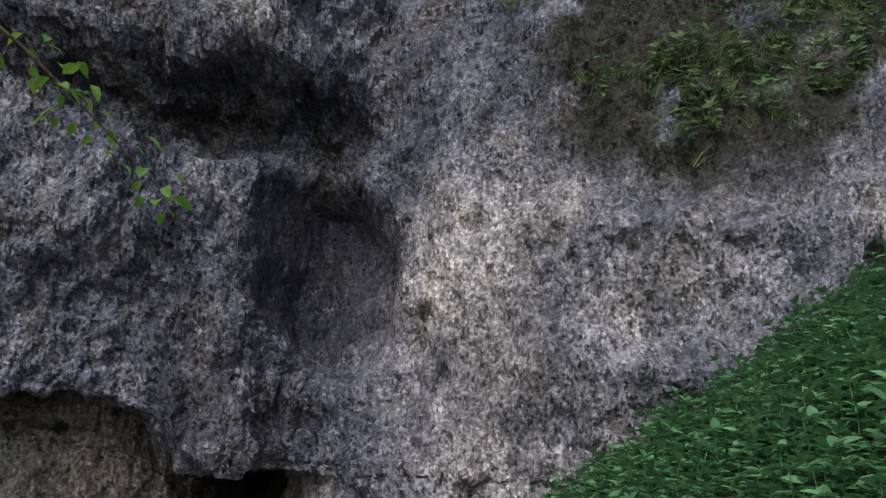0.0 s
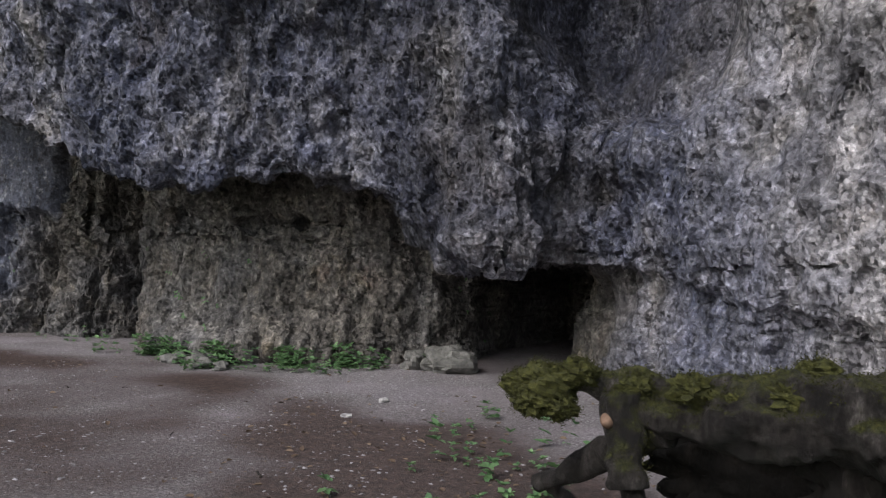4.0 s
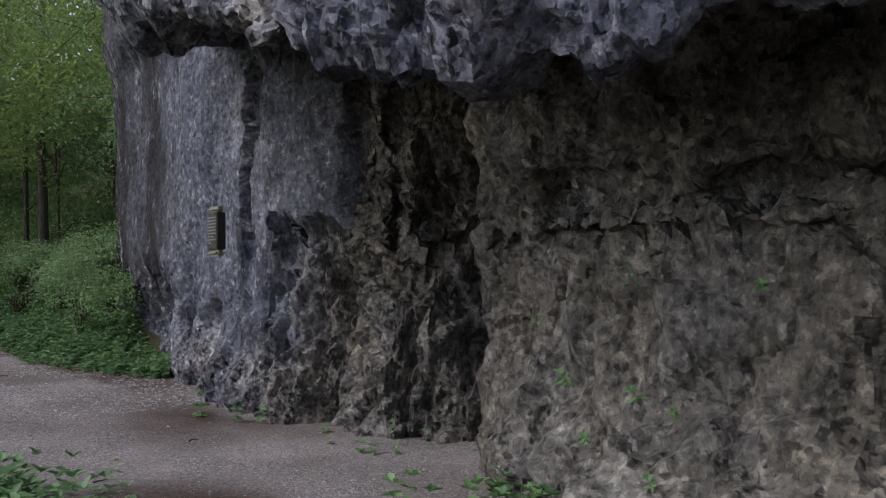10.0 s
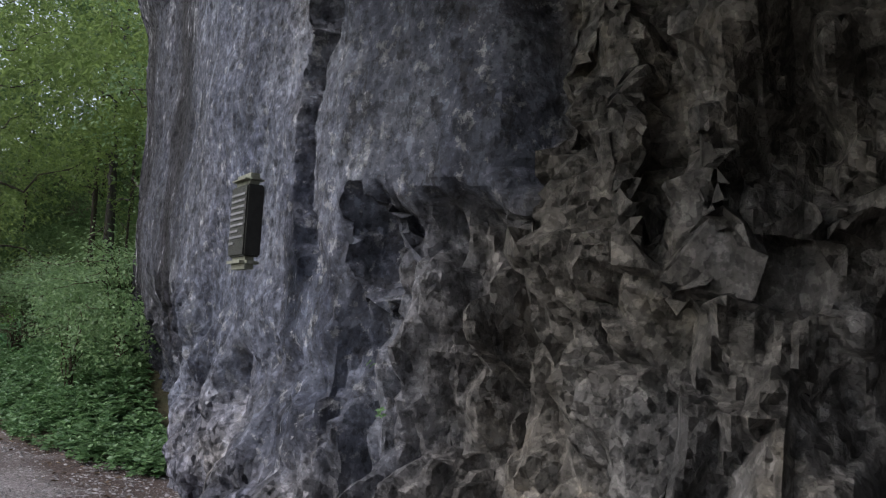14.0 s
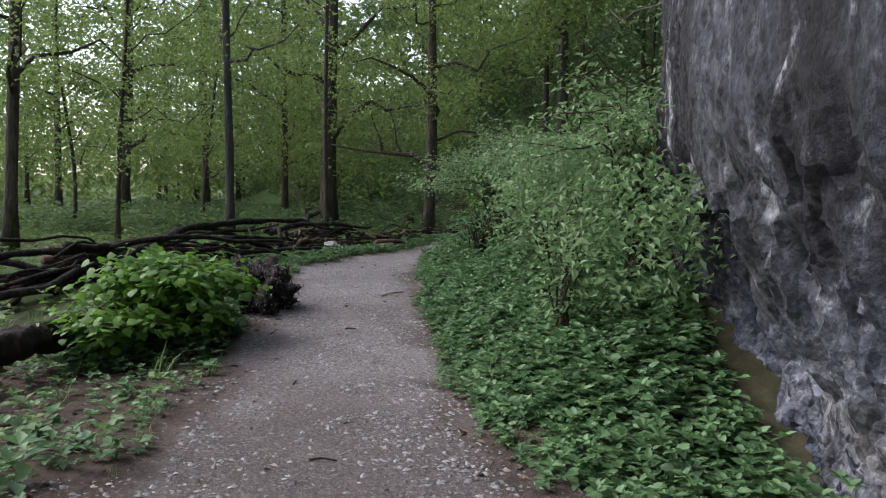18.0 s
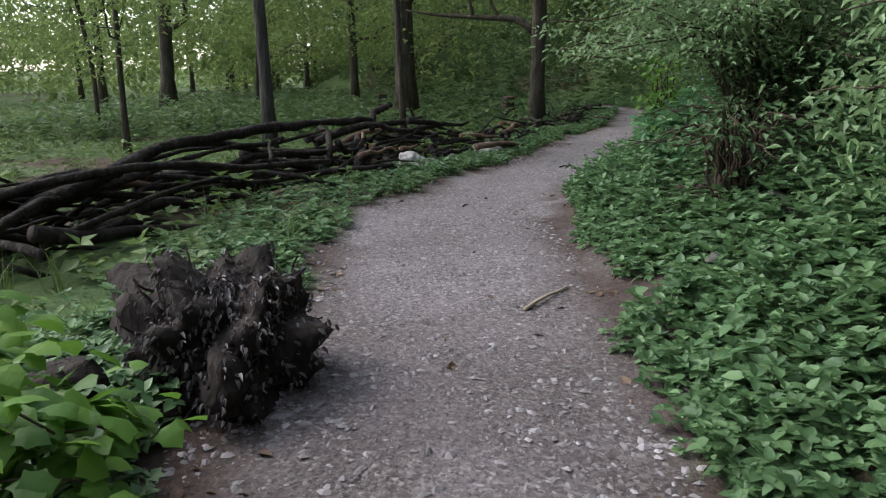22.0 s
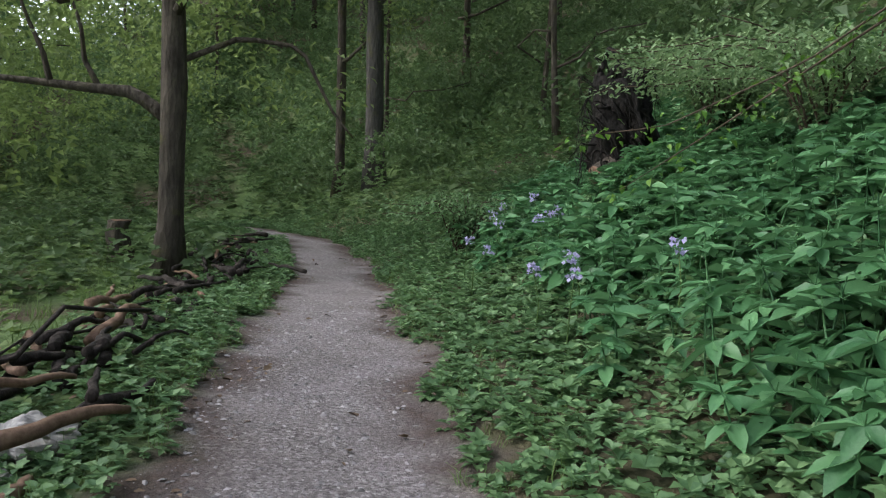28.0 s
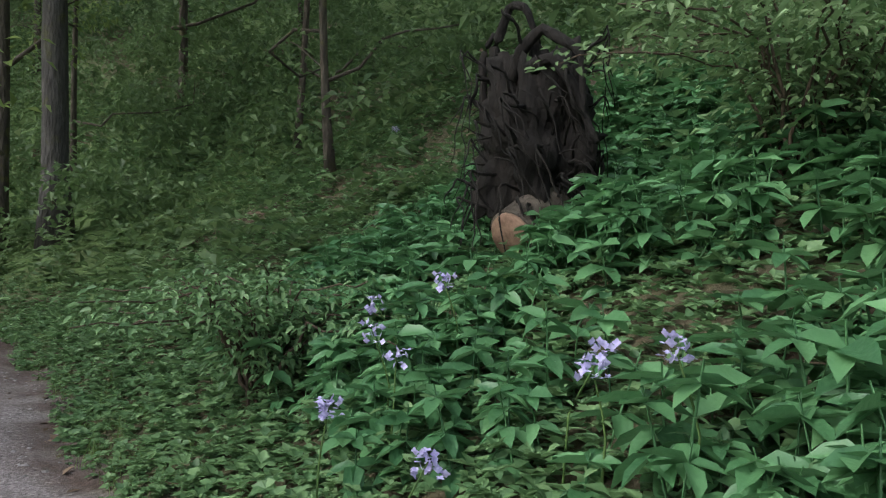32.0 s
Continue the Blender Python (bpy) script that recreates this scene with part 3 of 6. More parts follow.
EDGE = ([-27, -18.2, -17, -15.5, -13.8, -11, -9, -7.5, -6.5, -5.9, -5.2, -4.7, -3.8, -2.5, -1, 0.5, 20],
        [6.5, 5.6, 4.75, 4.25, 3.85, 3.0, 2.52, 2.5, 2.56, 2.48, 2.05, 1.8, 1.68, 1.68, 1.55, 1.2, 0.8])
RISE = ([-27, -19, -17.2, -16, -14, -9, -7, -5.5, 20], [-0.6, -0.6, 0.0, 0.55, 0.85, 0.75, 0.3, -0.25, -0.4])


def lip(x):
    return np.interp(x, *EDGE) + 0.12 * flat_noise(x, x * 0, 0.9, 41) + 0.06 * flat_noise(x, x * 0, 3.1, 42)


def pale_slab(x, z):
    """The smooth pale slab beside the board."""
    return smooth(-16.3, -16.2, x) * smooth(-14.4, -14.55, x) * smooth(1.9, 2.2, z + 0.15 * flat_noise(x, z, 2.0, 47)) * smooth(4.3, 3.9, z)


def cliff_depth(x, z, f=None):
    """The cliff's face, as y over x and z, with its large hollows; f: 0 on the lower wall, 1 above the overhang's lip."""
    f = smooth(-0.3, 0.0, z - lip(x)) if f is None else f
    y = np.interp(x, *LOW) * (1 - f) + np.interp(x, *HIGH) * f
    y = y - 0.55 * smooth(0.75, 0.0, z) * smooth(-11.6, -10.8, x) * smooth(-6.2, -7.4, x)
    y = y - 0.35 * smooth(1.1, -0.2, z) * (smooth(-18.4, -16.9, x) * smooth(-12.5, -14, x) + 1.5 * smooth(-3.3, -2.4, x) * smooth(0.6, -0.6, x) + smooth(-0.6, 0.6, x))
    y = y + 0.5 * smooth(1.9, 0.1, z) * smooth(-18.6, -20.2, x)
    y = y - (1 - f) * np.clip(z - 1.9, 0, 2) * 0.22 * smooth(-13, -11, x) * smooth(-6, -7.5, x)
    y = y + np.clip(z - 5.5, 0, 9) * np.interp(x, [-24, -16, -9, -3, 2], [0.0, -0.06, -0.05, 0.03, 0.22])
    inside = smooth(1.0, 0.68, np.hypot((x + 2.65 + 0.18 * (z - 5)) / 1.75, (z - 5.6) / 2.65))
    y = y + f * 1.75 * inside * smooth(-4.6, -3.8, x)
    y = y + 1.5 * np.exp(-(((x + 5.0) / 2.2) ** 2 + ((z - 8.7) / 0.8) ** 2))
    y = y - 1.5 * smooth(8.9, 9.9, z) * smooth(-11, -8.5, x) * smooth(-1.6, -3.4, x)
    y = y + 0.28 * (1 - f) * np.exp(-((z - 2.02 - 0.05 * np.sin(x * 2.3)) / 0.10) ** 2) * smooth(-11.2, -10.4, x) * smooth(-6.2, -7.2, x)
    y = y - 0.55 * np.exp(-(((x + 8.0) / 3.0) ** 2 + ((z - 6.4) / 1.5) ** 2))
    y = y - 0.5 * np.exp(-(((x - 4.5) / 3.0) ** 2 + ((z - 3.6) / 0.5) ** 2)) - 0.35 * np.exp(-(((x - 3.2) / 2.5) ** 2 + ((z - 6.2) / 0.35) ** 2))
    hole = np.exp(-(((x - 0.55) / 0.22) ** 2 + ((z - 1.5) / 0.2) ** 2)) + 0.4 * smooth(1.25, 0.45, np.hypot((x + 15.74 + 0.25 * (z - 2)) / 0.13, (z - 1.98) / 0.2) + 0.6 * flat_noise(x, z, 5.0, 44, 3)) + np.exp(-(((x - 6.8) / 0.3) ** 2 + ((z - 5.6) / 0.25) ** 2))
    y = y + 0.7 * hole
    w = x + 0.14 * flat_noise(z, x * 0, 1.1, 45) + 0.08 * flat_noise(z, x * 0, 4.0, 46) + 0.05 * flat_noise(x, z, 7.0, 48)
    y = y + smooth(1.5, 2.1, z) * smooth(4.9, 4.2, z) * (0.24 * smooth(-16.75, -16.6, w) * smooth(-16.15 - 0.12 * (4 - z), -16.45, w) + 0.3 * smooth(-14.55, -14.4, w) * smooth(-14.0 - 0.1 * (4 - z), -14.25, w) + 0.3 * smooth(-13.8, -13.6, w) * smooth(-12.9 - 0.2 * (4 - z), -13.35, w))
    return y, 1 - f


def build_cliff():
    cols = np.concatenate((np.arange(-27, -24.6, 0.08), np.arange(-24.6, -20, 0.05), np.arange(-20, -12, 0.03), np.arange(-12, 2.5, 0.039), np.arange(2.5, 5, 0.07), np.arange(5, 20, 0.14)))
    edge = lip(cols)
    inner = edge + np.interp(cols, *RISE)
    gz, fs = [], []
    for lo, hi, n, fa, fb in ((-1.2 + 0 * edge, inner, 120, 0, 0), (inner, edge, 46, 0, 1), (edge, 0 * edge + 15.5, 165, 1, 1)):
        s = np.linspace(0, 1, n, endpoint=False) ** (1.0 if n < 130 else 1.4)
        gz.append(lo[None] + s[:, None] * (hi - lo)[None])
        fs.append(np.repeat((fa + (fb - fa) * smooth(-0.15, 1.15, s))[:, None], len(cols), 1) if fa != fb else np.full((n, len(cols)), float(fa)))
    gz, f = np.concatenate(gz), np.concatenate(fs)
    for _ in range(2):
        gz[1:-1] = (gz[:-2] + 2 * gz[1:-1] + gz[2:]) / 4
        f[1:-1] = (f[:-2] + 2 * f[1:-1] + f[2:]) / 4
    gx = np.repeat(cols[None], len(gz), 0)
    gy, sheltered = cliff_depth(gx, gz, f)
    p = np.stack((gx, gy, gz), -1)
    du, dv = np.gradient(p, axis=1), np.gradient(p, axis=0)
    nrm = np.cross(du, dv)
    nrm /= np.linalg.norm(nrm, axis=-1, keepdims=True) + 1e-9
    q = p.reshape(-1, 3)
    qx, qz = q[:, 0], q[:, 2]
    slab = pale_slab(qx, qz)
    inner = sheltered.ravel()
    flat = np.maximum(smooth(-15.7, -16.1, qx + 0.15 * vnoise(q * 2.1, 77)) * smooth(0.75, 1.3, qz + 0.3 * vnoise(q * 1.3, 78) - 0.6 * smooth(-17.5, -20.0, qx)), slab)
    wall = inner * (1 - flat)
    open_face = (1 - inner) * (1 - flat)
    knobbly = open_face * smooth(-2.2, -0.8, qx)
    fluted = wall * smooth(-16.4, -15.6, qx) * smooth(-11.3, -11.8, qx) * smooth(3.4, 2.2, qz)
    niche = smooth(1.0, 0.8, np.hypot((qx + 2.65 + 0.18 * (qz - 5)) / 1.75, (qz - 5.6) / 2.65))
    open_face = open_face * (1 - 0.65 * niche)
    shake = np.stack([vnoise(q * 1.3, k) for k in (71, 72, 73)], 1)
    craggy = wall * smooth(-14.6, -13.6, qx) * smooth(-9.6, -10.8, qx) * smooth(1.3, 1.9, qz)
    d = (0.20 - 0.12 * flat - 0.05 * wall) * fractal(q * 0.55, 3, 61)
    d = d - (0.42 * open_face + 0.10 * wall + 0.02 * flat - 0.25 * knobbly) * (scoops(q * (0.85, 0.85, 0.6) + 0.35 * shake, 81) - 0.3)
    d = d - (0.22 * open_face + 0.05 * wall + 0.015 * flat + 0.16 * craggy - 0.12 * knobbly) * (scoops(q * (2.3, 2.3, 1.5) + 0.4 * shake, 85, 1.4) - 0.3)
    d = d - (0.10 * open_face + 0.08 * wall + 0.01 * flat + 0.06 * craggy) * (scoops(q * (5.2, 5.2, 3.2) + 0.3 * shake, 88, 1.6) - 0.3)
    d = d + (0.18 * wall + 0.30 * fluted + 0.012 * flat) * (scoops(q * (1.9, 1.9, 0.75) + 0.5 * shake, 91, 1.3) - 0.3)
    d = d + (0.14 * wall + 0.16 * fluted + 0.04 * open_face + 0.01 * flat) * (scoops(q * (4.4, 4.4, 1.8) + 0.4 * shake, 95, 1.5) - 0.3)
    for scale, high, low, even, seed in ((1.5, 0.05, 0.03, 0.0, 101), (3.2, 0.05, 0.028, 0.007, 111), (7.5, 0.022, 0.016, 0.006, 121)):
        v, crack = facets(q * (scale, scale, scale * 0.55) + 0.45 * np.stack([vnoise(q * scale * 0.9, seed + k) for k in (6, 7, 8)], 1), seed)
        d = d + (high * (open_face - 0.45 * knobbly) + low * wall + even * flat + low * fluted) * (v + 0.5 * smooth(0.08, 0.0, crack))
    split = smooth(0.035, 0.0, np.abs(vnoise(q * (0.5, 0.5, 1.5) + 0.25 * shake, 97)))
    d = d + (0.05 * wall + 0.04 * open_face) * split
    ribs = fluted + 0.22 * wall + 0.12 * open_face
    d = d + ribs * (0.12 - 0.16 * np.abs(fractal(q * (1.7, 1.7, 0.24), 3, 68)) + 0.12 * smooth(0.07, 0.0, np.abs(vnoise(q * (1.2, 1.2, 0.28), 69))))
    d = d + 0.05 * (knobbly + 0.4 * open_face) * np.abs(fractal(q * (5.0, 5.0, 1.8), 3, 65)) + (0.035 * knobbly + 0.012 * open_face + 0.01 * wall) * vnoise(q * (9.0, 9.0, 6.0), 67)
    d = d + 0.008 * flat * fractal(q * (3.0, 3.0, 1.6), 3, 66)
    q = q + nrm.reshape(-1, 3) * (-d[:, None])
    rows, n = gz.shape
    top = []
    for back, up in ((1.0, 0.9), (3.0, 2.2), (8.0, 3.6), (18.0, 5.0), (60.0, 6.0)):
        r = q.reshape(rows, n, 3)[-1].copy()
        r[:, 1] += back
        r[:, 2] += up + 0.4 * vnoise(r, 7)
        top.append(r)
    verts = np.concatenate([q] + top)
    me = mesh_of("cliff", verts, grid_faces(rows + len(top), n), True)
    painted = 0.5 * np.exp(-((gx + 7.15) / 0.35) ** 2 - ((gz - 1.2) / 0.28) ** 2) * smooth(-0.1, 0.5, flat_noise(gx, gz, 4.0, 20))
    warm = sheltered * smooth(-17.5, -14.0, gx) * smooth(-2.0, -3.4, gx) + 0.6 * np.exp(-((gx - 0.6) / 1.3) ** 2 - ((gz - 4.5) / 2.2) ** 2)
    washed = smooth(-14.6, -15.8, gx) * smooth(-24, -21.5, gx) * smooth(0.1, 0.8, gz + 0.3 * flat_noise(gx, gz, 1.5, 12)) * (0.85 + 0.15 * np.tanh(2 * flat_noise(gx, gz, 0.8, 13)))
    washed = np.maximum(washed, 0.85 * pale_slab(gx, gz))
    earthy = 0.95 * smooth(-0.75, -0.1, flat_noise(gx, gz, 1.1, 19)) * smooth(0.8, 3.0, gx + 0.3 * (gz - 7)) * smooth(5.5, 6.8, gz - 0.25 * gx + 0.9 * flat_noise(gx, gz, 0.7, 15))
    bleached = smooth(-2.2, -0.6, gx + 0.35 * (gz - 4)) * smooth(8.5, 6.0, gz - 0.2 * gx) * (0.6 + 0.4 * np.tanh(2 * flat_noise(gx, gz, 0.6, 14))) * (0.25 + 0.75 * smooth(4.0, 1.2, gx))
    # Stained niche and left edge; the strip near x -5 also paints overhang shade.
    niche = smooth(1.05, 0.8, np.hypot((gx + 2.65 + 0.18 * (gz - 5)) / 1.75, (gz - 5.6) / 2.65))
    # The recess at x -12 is darkened too, most near the ground.
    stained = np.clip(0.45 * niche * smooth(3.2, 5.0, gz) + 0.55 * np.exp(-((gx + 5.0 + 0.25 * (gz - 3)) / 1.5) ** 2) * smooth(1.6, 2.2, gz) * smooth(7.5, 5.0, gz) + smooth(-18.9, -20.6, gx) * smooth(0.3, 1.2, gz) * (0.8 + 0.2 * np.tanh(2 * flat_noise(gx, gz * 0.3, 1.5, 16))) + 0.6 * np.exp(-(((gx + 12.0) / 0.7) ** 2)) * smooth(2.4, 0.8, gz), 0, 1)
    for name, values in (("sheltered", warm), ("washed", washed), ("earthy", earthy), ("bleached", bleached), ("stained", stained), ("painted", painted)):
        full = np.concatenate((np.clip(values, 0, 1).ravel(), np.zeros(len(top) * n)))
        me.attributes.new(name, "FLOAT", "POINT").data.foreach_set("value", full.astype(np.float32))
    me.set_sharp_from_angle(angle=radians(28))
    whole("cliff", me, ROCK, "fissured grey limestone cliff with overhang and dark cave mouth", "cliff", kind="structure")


build_ground()
build_cliff()

# ---- leaves and herbs ----
def leaf(width=0.45, droop=0.25, fold=0.12, fine=True):
    """A pointed leaf one long, along x; fine: eight triangles, otherwise two."""
    if fine == "half":
        return np.array([(0, 0, 0), (0.25, width * 0.46, fold), (0.66, width * 0.38, fold * 0.8 - droop * 0.35), (1, 0, -droop), (0.66, -width * 0.38, fold * 0.8 - droop * 0.35), (0.25, -width * 0.46, fold)]), np.array([(0, 2, 1), (0, 3, 2), (0, 4, 3), (0, 5, 4)])
    if not fine:
        return np.array([(0, 0, 0), (0.45, width / 2, fold), (1, 0, -droop), (0.45, -width / 2, fold)]), np.array([(0, 3, 2), (0, 2, 1)])
    v = np.array([(0, 0, 0), (0.28, width * 0.46, fold), (0.28, 0, 0.02), (0.28, -width * 0.46, fold), (0.62, width * 0.4, fold * 0.6 - droop * 0.35), (0.62, 0, -droop * 0.3), (0.62, -width * 0.4, fold * 0.6 - droop * 0.35), (1, 0, -droop)])
    return v, np.array([(0, 2, 1), (0, 3, 2), (1, 2, 5), (1, 5, 4), (2, 3, 6), (2, 6, 5), (4, 5, 7), (5, 6, 7)])


def lobed(droop=0.3):
    """A five-pointed leaf one long."""
    rim = [(0, 0), (0.08, 0.34), (0.06, 0.50), (0.38, 0.44), (0.56, 0.48), (0.74, 0.29), (1.0, 0.0), (0.74, -0.29), (0.56, -0.48), (0.38, -0.44), (0.06, -0.50), (0.08, -0.34)]
    v = np.array([(x, y, 0.10 * abs(y) - 0.6 * droop * (x * x + y * y)) for x, y in rim] + [(0.4, 0, 0.03 - droop * 0.08)])
    return v, np.array([(i, 12, (i + 1) % 12) for i in range(12)])[:, ::-1]


def plant(rng, tall, tiers, per, length, width=0.45, fine=True, stem=True, kind=leaf, up=0.22):
    """One upright herb: a stem with tiers of leaves, the upper ones smaller."""
    h = Heap()
    lean = rng.normal(0, 0.12, 2)
    for t in range(tiers):
        s = (t + 0.6) / tiers
        n = per + (t == tiers - 1)
        yaw = t * 1.57 + np.arange(n) * 2 * np.pi / n + rng.normal(0, 0.25, n)
        where = np.repeat([[lean[0] * s * tall, lean[1] * s * tall, s * tall]], n, 0)
        shape = lobed() if kind is lobed else leaf(width, 0.28, 0.05, fine)
        h.many(shape, where + 0, turns(yaw, rng.normal(up if t < tiers - 1 else up + 0.28, 0.2, n), rng.normal(0, 0.25, n)), length * rng.uniform(0.75, 1.15, n) * (1.1 - 0.35 * abs(s - 0.55)))
    if stem:
        h.add(*tube([(0, 0, -0.05), (lean[0] * tall * 0.6, lean[1] * tall * 0.6, tall * 0.6), (lean[0] * tall, lean[1] * tall, tall)], [0.006, 0.005, 0.003], 3, closed=False)) if fine else None
    return h.shape()


def spread(rng, n, box, keep):
    """About n places in the box (x0, y0, x1, y1) that keep(x, y), a chance of 0 to 1, lets stand, with the ground's height."""
    x, y = rng.uniform(box[0], box[2], n), rng.uniform(box[1], box[3], n)
    ok = rng.uniform(0, 1, n) < keep(x, y)
    x, y = x[ok], y[ok]
    return np.stack((x, y, ground_z(x, y)), 1)


def sow(heap, rng, kinds, where, size=(0.8, 1.25), tilt=0.12):
    pick = rng.integers(0, len(kinds), len(where))
    for k, shape in enumerate(kinds):
        w = where[pick == k]
        heap.many(shape, w, turns(rng.uniform(0, 6.3, len(w)), rng.normal(0, tilt, len(w)), rng.normal(0, tilt, len(w))), rng.uniform(*size, len(w)))


def cliff_front(x):
    """How far out the foot of the rock stands."""
    return np.interp(x, *LOW) - 0.45 + 0.75 * smooth(-18.8, -20.0, x)


def hollow(x, y):
    """Nearness to the dark gap under the path bush."""
    return np.hypot((x + 29.1) / 1.6, y - 17.85)


def wild(x, y):
    """1 where plants may grow."""
    free = np.where(x > -24.2, smooth(0.15, -0.15, y - cliff_front(x) + 0.15), 1.0)
    return (1 - gravel_at(x, y)) ** 3 * free * (0.22 + 0.78 * smooth(0.25, 0.6, hollow(x, y)))


def hill_side(x, y):
    d, side = along(FOOT, x, y)
    return np.where(side > 0, d, -d)


rng = np.random.default_rng(11)
TALL = [plant(rng, rng.uniform(0.28, 0.5), 4, 3, rng.uniform(0.10, 0.14), 0.58, "half") for _ in range(6)]
BIG = [plant(rng, rng.uniform(0.26, 0.46), 3, 5, rng.uniform(0.125, 0.17), 0.54, "half", up=-0.12) for _ in range(6)]
LOWF = [plant(rng, rng.uniform(0.06, 0.16), 2, 5, rng.uniform(0.045, 0.065), 0.75, "half", False) for _ in range(6)]
MIDS = [plant(rng, rng.uniform(0.13, 0.30), 3, 4, rng.uniform(0.045, 0.062), 0.74, "half", False) for _ in range(6)]
MIDF = [plant(rng, rng.uniform(0.16, 0.32), 3, 3, rng.uniform(0.07, 0.10), 0.62, "half", False) for _ in range(6)]
LOWH = [plant(rng, rng.uniform(0.06, 0.16), 2, 5, rng.uniform(0.045, 0.07), 0.75, False, False) for _ in range(6)]
MIDH = [plant(rng, rng.uniform(0.16, 0.32), 3, 3, rng.uniform(0.07, 0.10), 0.65, False, True) for _ in range(6)]


def blade_tuft(rng, n=9, tall=0.22):
    h = Heap()
    shape = np.array([(0, 0.02, 0), (0, -0.02, 0), (0.45, 0.012, 0.06), (0.45, -0.012, 0.06), (1, 0, -0.12)]), np.array([(0, 1, 3), (0, 3, 2), (2, 3, 4)])
    h.many(shape, rng.normal(0, 0.03, (n, 3)) * (1, 1, 0), turns(rng.uniform(0, 6.3, n), rng.uniform(0.7, 1.4, n)), tall * rng.uniform(0.6, 1.3, n))
    return h.shape()


TUFTS = [blade_tuft(rng) for _ in range(5)]


def herbs(name, label, material, kinds, n, box, keep, size=(0.8, 1.25), seed=1, tilt=0.12):
    r = np.random.default_rng(seed)
    h = Heap()
    sow(h, r, kinds, spread(r, n, box, keep), size, tilt)
    return whole(name, h.mesh(name, True), material, label, "undergrowth", kind="stuff")


def east_slope(x, y):
    return smooth(0.0, 0.6, x - 0.45 - 0.10 * np.clip(11 - y, -2, 20)) * wild(x, y)


